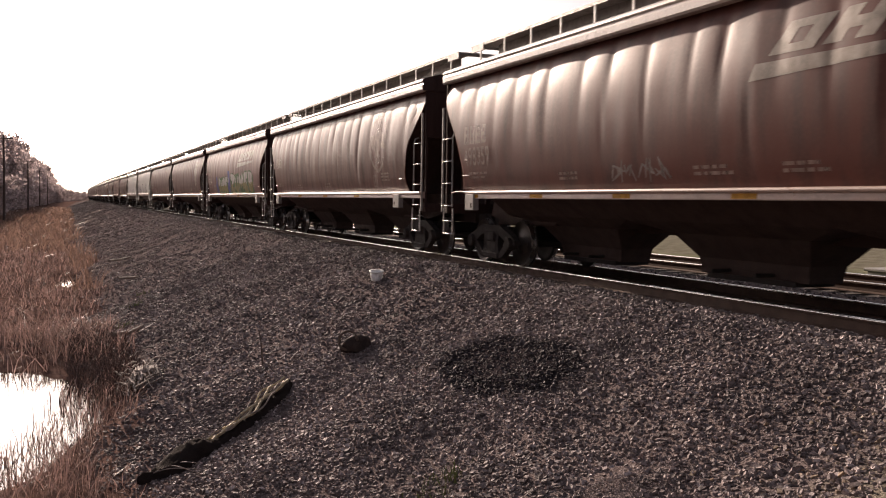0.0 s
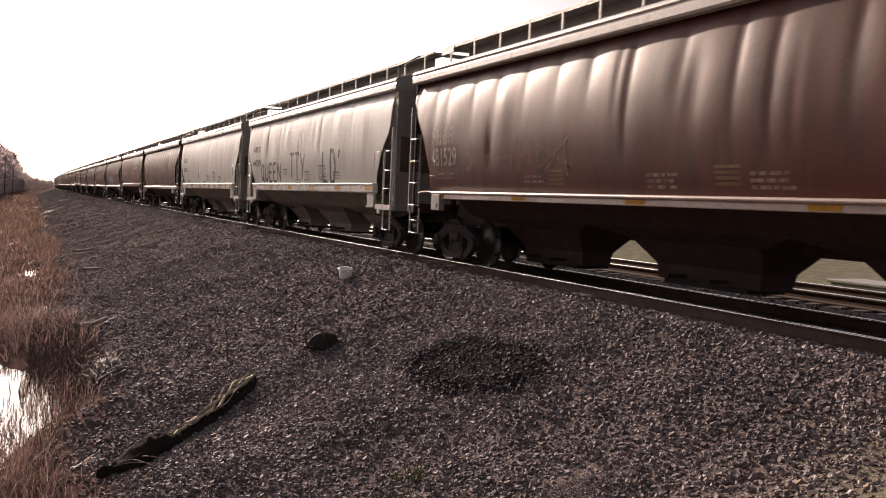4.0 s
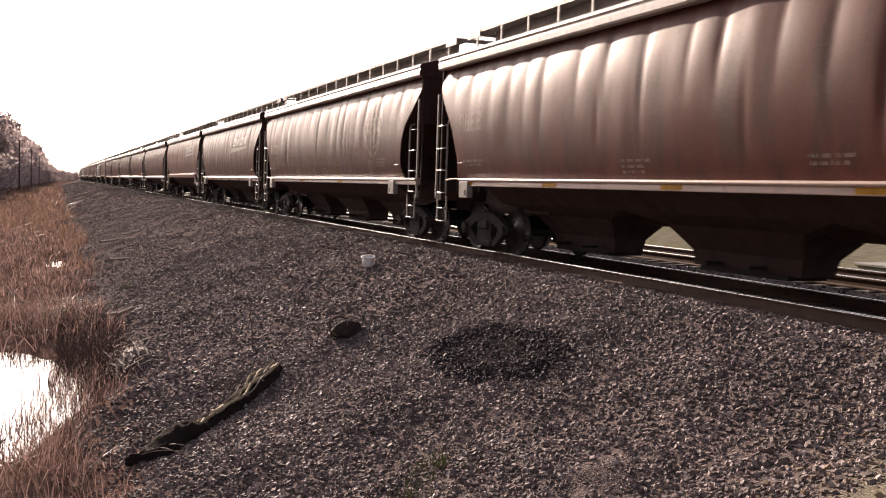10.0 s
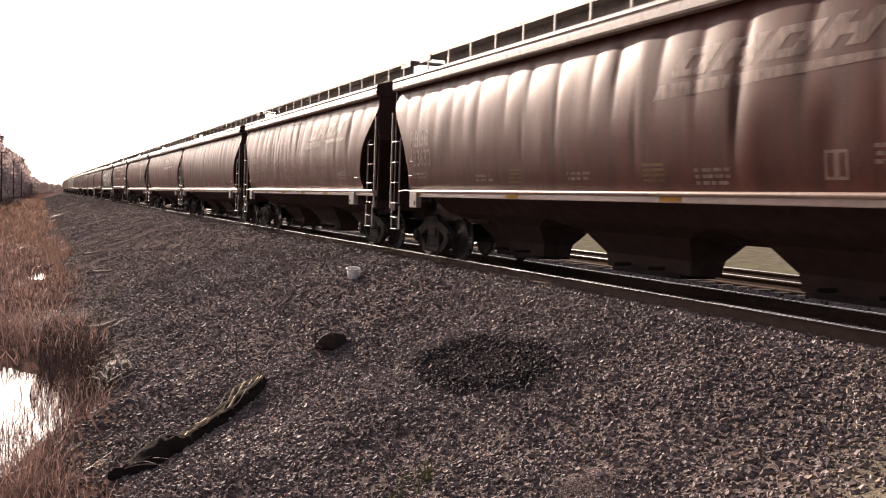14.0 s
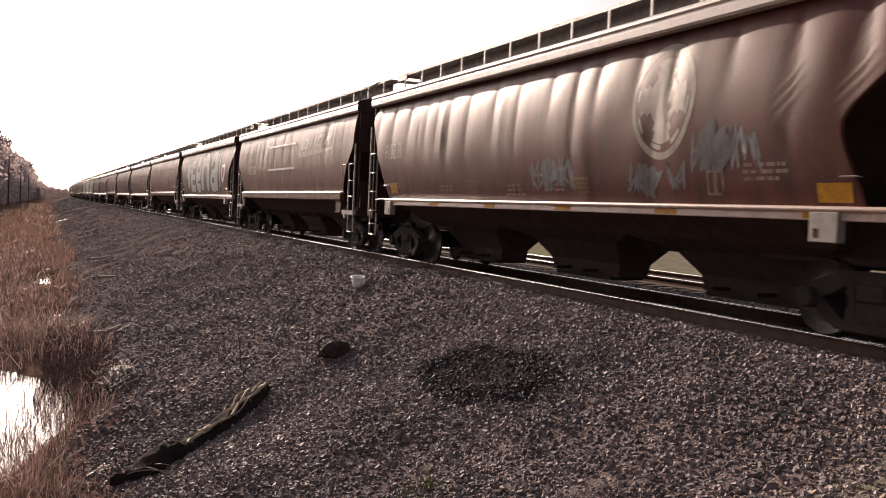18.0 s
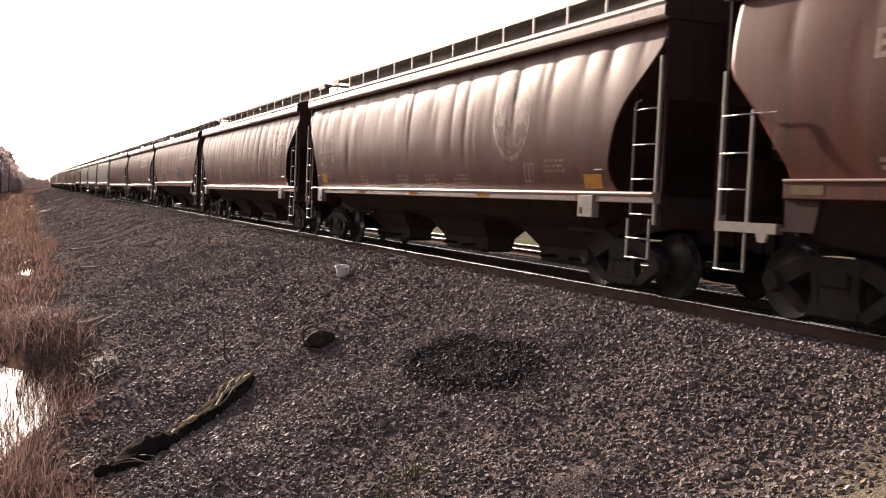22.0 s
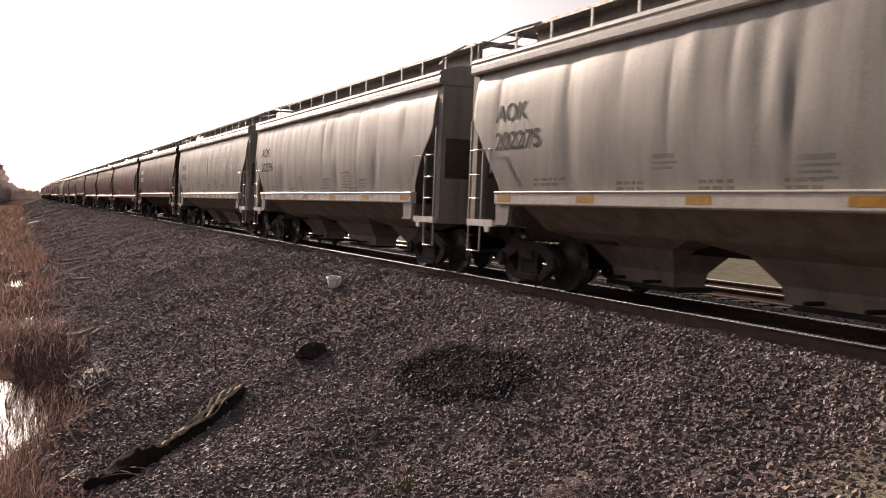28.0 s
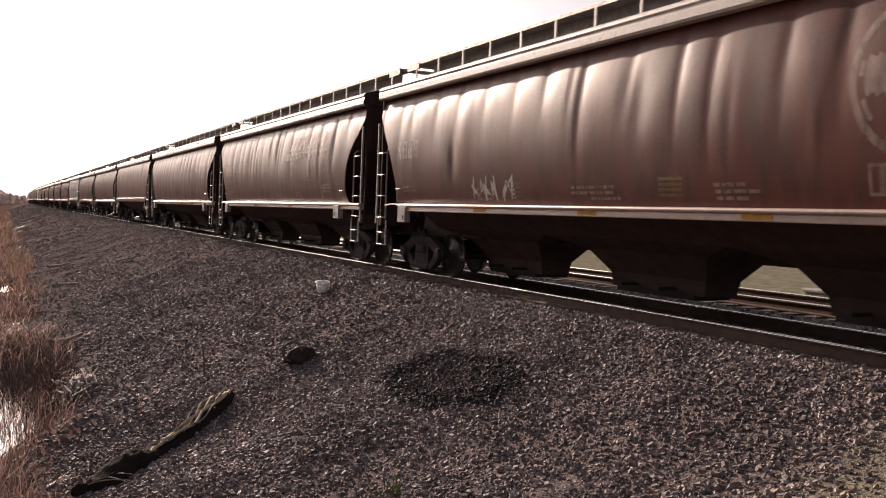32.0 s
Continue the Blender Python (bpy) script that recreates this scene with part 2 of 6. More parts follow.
def worn_through(m, least, most):
    """Thin old paint: rubbed away in streaks so that what lies below shows."""
    n, l = m.node_tree.nodes, m.node_tree.links
    co, mp, nz, mr = n.new("ShaderNodeTexCoord"), n.new("ShaderNodeMapping"), n.new("ShaderNodeTexNoise"), n.new("ShaderNodeMapRange")
    mp.inputs["Scale"].default_value = (3.0, 3.4, 0.9)
    nz.inputs["Scale"].default_value, nz.inputs["Detail"].default_value = 2.6, 8
    mr.inputs[1].default_value, mr.inputs[2].default_value, mr.inputs[3].default_value, mr.inputs[4].default_value = 0.35, 0.68, least, most
    l.new(co.outputs["Object"], mp.inputs[0])
    l.new(mp.outputs[0], nz.inputs[0])
    l.new(nz.outputs[0], mr.inputs[0])
    clear, ms = n.new("ShaderNodeBsdfTransparent"), n.new("ShaderNodeMixShader")
    l.new(mr.outputs[0], ms.inputs[0])
    l.new(n["Principled BSDF"].outputs[0], ms.inputs[1])
    l.new(clear.outputs[0], ms.inputs[2])
    l.new(ms.outputs[0], n["Material Output"].inputs[0])
    return m


for key, most in (("cream", 0.28), ("dull", 0.5), ("greytext", 0.5)):
    worn_through(M[key], 0.02, most)
STAIN = (5.46, 11.05, 0.80, 1.55)
GRAVEL = stone_material("crushed_rock", [(0.07, 0.055, 0.053), (0.15, 0.118, 0.114), (0.23, 0.183, 0.175), (0.11, 0.087, 0.084), (0.33, 0.265, 0.252), (0.17, 0.135, 0.13), (0.09, 0.071, 0.068), (0.50, 0.42, 0.40), (0.10, 0.079, 0.076), (0.24, 0.19, 0.182)], 0.75, STAIN)


TAN_GRAVEL = stone_material("tan_pebbles", [(0.10, 0.075, 0.06), (0.26, 0.19, 0.13), (0.16, 0.125, 0.10), (0.34, 0.24, 0.16), (0.22, 0.17, 0.14), (0.42, 0.36, 0.29)], 0.75, None)


def ground_material():
    """Dark gravel bank, brown marsh on one side, pale dry grass on the other."""
    m = bpy.data.materials.new("bank_and_fields")
    m.use_nodes = True
    n, l = m.node_tree.nodes, m.node_tree.links
    b = n["Principled BSDF"]
    b.inputs["Roughness"].default_value = 0.95
    b.inputs["Specular IOR Level"].default_value = 0.0
    geo, sep = n.new("ShaderNodeNewGeometry"), n.new("ShaderNodeSeparateXYZ")
    l.new(geo.outputs["Position"], sep.inputs[0])

    def calc(op, a, v):
        k = n.new("ShaderNodeMath")
        k.operation = op
        l.new(a, k.inputs[0])
        if isinstance(v, float):
            k.inputs[1].default_value = v
        else:
            l.new(v, k.inputs[1])
        return k.outputs[0]
    swing = calc("POWER", calc("MAXIMUM", calc("SUBTRACT", sep.outputs[1], 158.8), 0.0), 2.0)
    across = calc("SUBTRACT", sep.outputs[0], calc("DIVIDE", swing, 28890.0))

    def noise_node(scale, detail=5):
        z = n.new("ShaderNodeTexNoise")
        z.inputs["Scale"].default_value, z.inputs["Detail"].default_value = scale, detail
        l.new(geo.outputs["Position"], z.inputs[0])
        return z.outputs[0]

    def two(fac, a, c):
        r = n.new("ShaderNodeMapRange")
        r.inputs[1].default_value, r.inputs[2].default_value = 0.38, 0.64
        l.new(fac, r.inputs[0])
        x = n.new("ShaderNodeMix")
        x.data_type = "RGBA"
        x.inputs[6].default_value, x.inputs[7].default_value = (*a, 1), (*c, 1)
        l.new(r.outputs[0], x.inputs[0])
        return x.outputs[2]

    def edge(value, wobble, amount, lo, hi):
        a = n.new("ShaderNodeMath")
        a.operation = "MULTIPLY_ADD"
        l.new(wobble, a.inputs[0])
        a.inputs[1].default_value = amount
        l.new(value, a.inputs[2])
        r = n.new("ShaderNodeMapRange")
        r.inputs[1].default_value, r.inputs[2].default_value = lo, hi
        l.new(a.outputs[0], r.inputs[0])
        return r.outputs[0]

    def mix(f, a, c):
        x = n.new("ShaderNodeMix")
        x.data_type = "RGBA"
        l.new(f, x.inputs[0]), l.new(a, x.inputs[6]), l.new(c, x.inputs[7])
        return x.outputs[2]

    fine, mid, broad = noise_node(34, 6), noise_node(2.2), noise_node(0.25)
    gravel = two(fine, (0.095, 0.075, 0.072), (0.225, 0.18, 0.17))
    marsh = two(mid, (0.10, 0.062, 0.054), (0.19, 0.122, 0.10))
    grass = two(mid, (0.16, 0.145, 0.105), (0.24, 0.22, 0.165))
    lawn = two(fine, (0.14, 0.155, 0.075), (0.235, 0.24, 0.14))
    sand = two(fine, (0.14, 0.123, 0.094), (0.235, 0.21, 0.16))
    grass = mix(edge(sep.outputs[0], broad, 10, 27, 30), lawn, grass)
    col = mix(edge(across, mid, 1.6, 1.6, 2.3), marsh, gravel)
    col = mix(edge(across, mid, 1.2, 17.2, 17.8), col, grass)
    inv = n.new("ShaderNodeMath")
    inv.operation = "MULTIPLY"
    inv.inputs[1].default_value = -0.949
    l.new(sep.outputs[1], inv.inputs[0])
    slant = n.new("ShaderNodeMath")
    slant.operation = "MULTIPLY_ADD"
    l.new(sep.outputs[0], slant.inputs[0])
    slant.inputs[1].default_value = 0.325
    l.new(inv.outputs[0], slant.inputs[2])
    col = mix(edge(slant.outputs[0], mid, 1.0, -2.95, -2.1), col, sand)
    col = oiled(n, l, geo, col, STAIN)
    l.new(col, b.inputs["Base Color"])
    bp = n.new("ShaderNodeBump")
    bp.inputs["Strength"].default_value, bp.inputs["Distance"].default_value = 0.9, 0.04
    l.new(fine, bp.inputs["Height"])
    l.new(bp.outputs[0], b.inputs["Normal"])
    return m


def water_material():
    m = bpy.data.materials.new("still_ditch_water")
    m.use_nodes = True
    n, l = m.node_tree.nodes, m.node_tree.links
    b = n["Principled BSDF"]
    b.inputs["Base Color"].default_value = (0.03, 0.028, 0.022, 1)
    b.inputs["Roughness"].default_value = 0.06
    b.inputs["IOR"].default_value = 1.33
    nz = n.new("ShaderNodeTexNoise")
    nz.inputs["Scale"].default_value, nz.inputs["Detail"].default_value = 5, 3
    co = n.new("ShaderNodeTexCoord")
    l.new(co.outputs["Object"], nz.inputs[0])
    bp = n.new("ShaderNodeBump")
    bp.inputs["Strength"].default_value, bp.inputs["Distance"].default_value = 0.10, 0.02
    l.new(nz.outputs[0], bp.inputs["Height"])
    l.new(bp.outputs[0], b.inputs["Normal"])
    return m


# ---------------------------------------------------------------- helpers for building
def mesh_of(name, bm, mat, smooth=False):
    me = bpy.data.meshes.new(name)
    bm.normal_update()
    bm.to_mesh(me)
    bm.free()
    for x in (mat if isinstance(mat, (list, tuple)) else [mat]):
        me.materials.append(x)
    if smooth:
        me.shade_smooth()
    return me


def part(name, bm, mat, parent=None, label="", smooth=False):
    """Links a bmesh as one mesh object under a thing or under a part."""
    ob = new(name, mesh_of(name, bm, mat, smooth))
    ob.parent = parent
    return tagged(ob, label)


def empty(name, label, category, group="", kind=""):
    return tagged(new(name), label, category, group, kind)


def box(bm, x0, x1, y0, y1, z0, z1, mi=0):
    v = [bm.verts.new((x, y, z)) for x in (x0, x1) for y in (y0, y1) for z in (z0, z1)]
    for f in ((0, 1, 3, 2), (4, 6, 7, 5), (0, 4, 5, 1), (2, 3, 7, 6), (0, 2, 6, 4), (1, 5, 7, 3)):
        bm.faces.new([v[i] for i in f]).material_index = mi
    return bm


def boxes(*dims):
    bm = bmesh.new()
    for d in dims:
        box(bm, *d)
    return bm


def soft_box(bm, x0, x1, y0, y1, z0, z1, r=0.01):
    """A box with broken edges."""
    t = bmesh.new()
    box(t, x0, x1, y0, y1, z0, z1)
    bmesh.ops.recalc_face_normals(t, faces=t.faces)
    bmesh.ops.bevel(t, geom=t.edges[:], offset=r, segments=1, affect="EDGES")
    join(bm, t)
    return bm


def join(bm, other):
    me = bpy.data.meshes.new("tmp")
    other.to_mesh(me)
    other.free()
    bm.from_mesh(me)
    bpy.data.meshes.remove(me)


def prism(bm, pts, axis, a, b):
    """Extrude a closed outline along an axis: pts are the other two coordinates."""
    def at(p, c):
        return (c, p[0], p[1]) if axis == "x" else (p[0], c, p[1]) if axis == "y" else (p[0], p[1], c)
    lo, hi = [bm.verts.new(at(p, a)) for p in pts], [bm.verts.new(at(p, b)) for p in pts]
    n = len(pts)
    for i in range(n):
        bm.faces.new((lo[i], lo[(i + 1) % n], hi[(i + 1) % n], hi[i]))
    bm.faces.new(lo[::-1])
    bm.faces.new(hi)
    bmesh.ops.recalc_face_normals(bm, faces=bm.faces)
    return bm


def tube(bm, pts, r, sides=6, taper=1.0):
    """A round bar along a line of points."""
    rings = []
    for i, p in enumerate(pts):
        p = Vector(p)
        d = (Vector(pts[min(i + 1, len(pts) - 1)]) - Vector(pts[max(i - 1, 0)])).normalized()
        u = d.orthogonal().normalized()
        w = d.cross(u)
        k = r * (1 + (taper - 1) * i / max(1, len(pts) - 1))
        rings.append([bm.verts.new(p + (u * math.cos(a) + w * math.sin(a)) * k) for a in (2 * math.pi * j / sides for j in range(sides))])
    for a, b in zip(rings, rings[1:]):
        for j in range(sides):
            bm.faces.new((a[j], a[(j + 1) % sides], b[(j + 1) % sides], b[j]))
    bm.faces.new(rings[0][::-1])
    bm.faces.new(rings[-1])
    return bm


def lathe(bm, profile, axis="z", sides=24, mi=0):
    """Turn a profile of (radius, height) round an axis."""
    rings = []
    for r, h in profile:
        ring = []
        for j in range(sides):
            a = 2 * math.pi * j / sides
            c, s = r * math.cos(a), r * math.sin(a)
            ring.append(bm.verts.new((h, c, s) if axis == "x" else (c, s, h)))
        rings.append(ring)
    for a, b in zip(rings, rings[1:]):
        for j in range(sides):
            bm.faces.new((a[j], a[(j + 1) % sides], b[(j + 1) % sides], b[j])).material_index = mi
    return rings


def raw_mesh(name, verts, quads, mat, tris=False):
    """A mesh from big arrays."""
    me = bpy.data.meshes.new(name)
    k = 3 if tris else 4
    me.vertices.add(len(verts))
    me.vertices.foreach_set("co", np.asarray(verts, np.float32).ravel())
    me.loops.add(quads.size)
    me.loops.foreach_set("vertex_index", np.asarray(quads, np.int32).ravel())
    me.polygons.add(len(quads))
    me.polygons.foreach_set("loop_start", np.arange(0, quads.size, k, dtype=np.int32))
    me.materials.append(mat)
    me.update(calc_edges=True)
    me.validate()
    me.shade_flat()
    return me


# ---------------------------------------------------------------- the ground
XC = 9.26                       # middle of the near track
GAUGE = 1.5
XC2 = 13.46                     # middle of the far track


def bend(y):
    """The line swings gently to the right far off."""
    return np.where(np.asarray(y) > 158.8, (np.asarray(y, float) - 158.8) ** 2 / 28890.0, 0.0)


def along(x, y):
    """Plan lines of the bank run slightly askew to the track: the place along the line of a point (x, y) of the bank's own grid."""
    return 1.054 * y + 0.079 * x


def on_grid(x, y):
    return (y - 0.079 * x) / 1.054


def lerp_pts(x, pts):
    return np.interp(x, [p[0] for p in pts], [p[1] for p in pts])


BANK = [(-60, -2.3), (-6, -2.38), (-1.0, -2.45), (0.5, -2.50), (1.4, -2.34), (3.0, -1.80), (5.2, -1.0), (6.4, -0.55), (7.2, -0.26), (7.6, -0.18), (8.25, -0.165), (8.45, -0.235), (10.1, -0.235), (10.3, -0.19), (12.0, -0.19), (12.3, -0.235),
        (16.4, -0.24), (18.5, -0.75), (24, -0.8), (60, -0.3), (200, 0.4)]


def wobble(x, y, s, seed):
    return np.array([noise.noise((a * s, b * s, seed)) for a, b in zip(np.ravel(x), np.ravel(y))]).reshape(np.shape(x))


def height(x, y):
    """The bank's height over the plan."""
    x, y = np.asarray(x, float), np.asarray(y, float)
    xo = x - bend(y)
    z = lerp_pts(xo, BANK) * 0.985
    y = on_grid(x, y)
    road = -0.36 - np.clip(y - 2.9, 0, None) * 0.42 - np.clip(-6 - x, 0, None) * 0.3
    road = np.where(y < -12, -0.36 + (y + 12) * 0.3, road)
    k = 0.25
    z = np.where(np.abs(z - road) < 6, np.logaddexp(z / k, np.clip(road, -8, None) / k) * k, np.maximum(z, road))
    pond = np.clip(1.3 - np.hypot((x + 5.6) / 5.34, (y - 16.8) / 4.95), 0, 0.4) / 0.4
    pond = np.maximum(pond, np.clip(1.3 - np.hypot((x - 0.2) / 0.45, (y - 41.0) / 1.6), 0, 0.4))
    z = z - pond * 0.6 * (x < 1.5)
    pit = np.exp(-(((x - 5.45) / 0.7) ** 2 + ((y - 10.2) / 0.9) ** 2) * 1.2)
    hump = np.exp(-(((x - 4.45) / 0.38) ** 2 + ((y - 6.1) / 0.34) ** 2) * 1.3)
    return z - 0.06 * pit + 0.075 * hump


def ground_z(x, y):
    return float(height(np.array([x]), np.array([y]))[0] + relief(np.array([x]), np.array([y]))[0])


def relief(x, y):
    near = (np.abs(x - 6) < 60) & (np.abs(y) < 160)
    bank = np.clip((7.6 - (x - bend(y))) / 2, 0, 1)
    y = on_grid(x, y)
    out = np.zeros(np.shape(x))
    if np.any(near):
        out[near] = (wobble(x[near], y[near], 0.45, 3.1) * 0.18 + wobble(x[near], y[near], 1.5, 7.7) * 0.06) * bank[near]
    return out


def build_ground():
    xs = np.concatenate([[-3000, -1500, -700, -350, -180, -100, -60, -40, -28], np.arange(-20, -4, 1.0), np.arange(-4, 8.4, 0.2),
                         np.arange(8.4, 20, 0.6), [21, 23, 26, 30, 36, 45, 60, 90, 140, 220, 400, 800, 1600, 3000]])
    ys = np.concatenate([[-3000, -1200, -500, -200, -90, -45, -24, -12, -6, -3, 0], np.arange(1, 40, 0.3), np.arange(40, 90, 1.2),
                         np.arange(90, 200, 6), np.arange(200, 700, 20), [760, 850, 1000, 1300, 1800, 2600, 4000]])
    X, Y = np.meshgrid(xs, ys)
    X = X + bend(Y) * (np.abs(X) < 120)
    Z = height(X, Y) + relief(X, Y)
    ny, nx = X.shape
    v = np.stack([X, Y, Z], -1).reshape(-1, 3)
    i = np.arange(ny * nx).reshape(ny, nx)
    q = np.stack([i[:-1, :-1], i[:-1, 1:], i[1:, 1:], i[1:, :-1]], -1).reshape(-1, 4)
    me = raw_mesh("ground", v, q, ground_material())
    me.shade_smooth()
    tagged(new("ground", me), "dark gravel railway bank between brown marsh and pale fields", "ground", kind="structure")


STONE = np.array([(-1, -1, -1), (1, -1, -1), (1, 1, -1), (-1, 1, -1), (-1, -1, 1), (1, -1, 1), (1, 1, 1), (-1, 1, 1)], float)
STONE_Q = np.array([(0, 3, 2, 1), (4, 5, 6, 7), (0, 1, 5, 4), (1, 2, 6, 5), (2, 3, 7, 6), (3, 0, 4, 7)])


def scatter_stones(rng, n, x0, x1, y0, y1, s0, s1, keep=None):
    """Angular stones lying on the bank."""
    x, y = rng.uniform(x0, x1, n), rng.uniform(y0, y1, n)
    if keep is not None:
        ok = keep(x, y, rng)
        x, y = x[ok], y[ok]
        n = len(x)
    y = along(x, y)
    z = height(x + bend(y), y) + relief(x + bend(y), y)
    size = rng.uniform(s0, s1, n) * rng.choice([0.7, 1.0, 1.0, 1.25], n)
    base = STONE[None] * rng.uniform(0.5, 1.0, (n, 8, 3)) * (rng.uniform(0.5, 1.0, (n, 1, 3)) * np.array([1.1, 0.95, 0.62]) * size[:, None, None])
    a, b, c = rng.uniform(0, 6.28, n), rng.normal(0, 0.5, n), rng.normal(0, 0.5, n)
    ca, sa, cb, sb, cc, sc = np.cos(a), np.sin(a), np.cos(b), np.sin(b), np.cos(c), np.sin(c)
    px, py, pz = base[..., 0], base[..., 1], base[..., 2]
    py, pz = py * cb[:, None] - pz * sb[:, None], py * sb[:, None] + pz * cb[:, None]
    px, pz = px * cc[:, None] + pz * sc[:, None], -px * sc[:, None] + pz * cc[:, None]
    px, py = px * ca[:, None] - py * sa[:, None], px * sa[:, None] + py * ca[:, None]
    x = x + bend(y)
    v = np.stack([px + x[:, None], py + y[:, None], pz + (z + size * rng.uniform(0.0, 0.5, n))[:, None]], -1).reshape(-1, 3)
    q = (STONE_Q[None] + 8 * np.arange(n)[:, None, None]).reshape(-1, 4)
    return v, q


def build_stones():
    rng = np.random.default_rng(5)

    def bank(x, y, r):
        toe = 1.0 + 0.5 * np.sin(y * 0.4) + 0.3 * np.sin(y * 1.3)
        spot = np.hypot((x - STAIN[0]) / STAIN[2], (along(x, y) - STAIN[1]) / STAIN[3]) > r.uniform(0.55, 0.95, len(x))
        sandy = (x * 0.25 - y > -3.1 + r.normal(0, 0.3, len(x))) & (r.random(len(x)) < 0.8) & (y < 6)
        return ~sandy & (x > toe + r.normal(0, 0.35, len(x))) & (x < 8.4) & (spot | (r.random(len(x)) < 0.3)) & ((np.hypot((x - 4.45) / 0.48, (y - 6.1) / 0.42) > r.uniform(0.6, 1.05, len(x))) | (r.random(len(x)) < 0.12))
    sets = [(56000, 0.3, 8.45, 3.9, 14, 0.012, 0.034), (34000, 0.3, 8.45, 14, 30, 0.020, 0.042), (22000, 0.3, 8.45, 30, 66, 0.024, 0.048), (12000, 0.3, 8.45, 66, 150, 0.04, 0.075), (9000, 0.3, 8.45, 150, 330, 0.07, 0.12), (2500, 2.5, 8.0, 2.6, 5.2, 0.008, 0.03),
            (7000, 8.45, 16.4, 3, 40, 0.025, 0.045), (14000, 4.0, 6.9, 8.2, 12.2, 0.006, 0.016), (7000, 3.85, 5.05, 5.5, 6.7, 0.003, 0.009)]
    vs, qs, k = [], [], 0
    for i, s in enumerate(sets):
        v, q = scatter_stones(rng, *s, keep=None if i > 5 else bank)
        vs.append(v), qs.append(q + k)
        k += len(v)
    me = raw_mesh("ballast_stones", np.concatenate(vs), np.concatenate(qs), GRAVEL)
    v, q = scatter_stones(rng, 2200, 3.2, 8.2, 2.8, 6.4, 0.008, 0.034, keep=lambda x, y, r: np.abs(x * 0.25 - y + 3.3) < np.abs(r.normal(0, 0.65, len(x))))
    tagged(new("tan_pebbles", raw_mesh("tan_pebbles", v, q, TAN_GRAVEL)), "scattered tan and orange pebbles by the sandy verge", "pebbles", kind="stuff")
    tagged(new("ballast_stones", me), "dark grey crushed rock ballast on the bank", "ballast", kind="stuff")


# ---------------------------------------------------------------- the two tracks
CROWN = [(0.023 + 0.014 * math.cos(radians(a)), -0.014 + 0.014 * math.sin(radians(a))) for a in range(0, 91, 13)]
RAIL = {"rail_head": [(-0.037, -0.035), (-0.012, -0.045), (0.012, -0.045), (0.037, -0.035), *CROWN, *((-x, z) for x, z in reversed(CROWN))],
        "rail_web": [(-0.012, -0.150), (0.012, -0.150), (0.012, -0.0452), (-0.012, -0.0452)],
        "rail_foot": [(-0.075, -0.185), (0.075, -0.185), (0.075, -0.170), (0.012, -0.1502), (-0.012, -0.1502), (-0.075, -0.170)]}


def build_rail(xc, label):
    ys = np.concatenate([np.arange(-60, 150, 30.0), np.arange(150, 700, 20.0), [760, 850, 1000]])
    rail = empty("rail", label, "rail", group="rails of the two tracks")
    for name, outline in RAIL.items():
        bm = bmesh.new()
        rings = [[bm.verts.new((xc + float(bend(y)) + a, y, b)) for a, b in outline] for y in ys]
        n = len(outline)
        for a, b in zip(rings, rings[1:]):
            for j in range(n):
                f = bm.faces.new((a[j], b[j], b[(j + 1) % n], a[(j + 1) % n]))
                f.material_index = 1 if name == "rail_head" and 4 <= j < n - 1 else 0
        bmesh.ops.recalc_face_normals(bm, faces=bm.faces)
        part(name, bm, [M["rail_side"], M["rail_top"]], rail)


def build_tracks():
    for xc, lab in ((XC, "polished steel rail under the moving train"), (XC2, "polished steel rail of the empty second track")):
        for s in (-1, 1):
            build_rail(xc + s * GAUGE / 2, lab)
    rng = random.Random(3)
    sleeper = bmesh.new()
    soft_box(sleeper, -1.30, 1.30, -0.115, 0.115, -0.40, -0.19, 0.012)
    me = mesh_of("sleeper", sleeper, M["tie"])
    far = bmesh.new()
    for xc in (XC, XC2):
        y = -40.0
        while y < 260:
            near = -4 < y < (70 if xc == XC else 40)
            if near:
                ob = new("sleeper", me)
                ob.location, ob.rotation_euler = (xc + rng.uniform(-0.04, 0.04), y, rng.uniform(-0.012, 0.0)), (0, 0, rng.uniform(-0.02, 0.02))
                tagged(ob, "dark weathered timber sleeper bedded in ballast", "sleeper", group="sleepers of the tracks")
            else:
                x = xc + float(bend(y))
                box(far, x - 1.3, x + 1.3, y - 0.115, y + 0.115, -0.40, -0.19)
            y += 0.50
    tagged(new("sleeper_rows", mesh_of("sleeper_rows", far, M["tie"])), "rows of dark timber sleepers farther along the tracks", "sleepers", kind="stuff")


# ---------------------------------------------------------------- hopper wagons
SILL, EAVE, ROOF = 1.44, 3.815, 3.85
WALL_A = [(1.44, 1.485), (1.6, 1.530), (1.8, 1.570), (2.05, 1.602), (2.3, 1.622), (2.5, 1.628), (2.8, 1.618), (3.05, 1.594), (3.3, 1.555), (3.5, 1.512), (3.68, 1.462), (3.815, 1.415)]
WALL_B = [(1.44, 1.490), (1.65, 1.532), (1.9, 1.570), (2.2, 1.598), (2.5, 1.612), (2.9, 1.605), (3.25, 1.582), (3.5, 1.550), (3.7, 1.505), (3.815, 1.465)]
END_A = [(1.44, 0.92), (1.52, 0.96), (1.62, 1.05), (1.8, 1.10), (1.95, 1.09), (2.2, 1.0), (2.44, 0.90), (2.68, 0.74), (2.95, 0.48), (3.2, 0.22), (3.32, 0.12), (3.45, 0.02), (3.815, 0.0)]
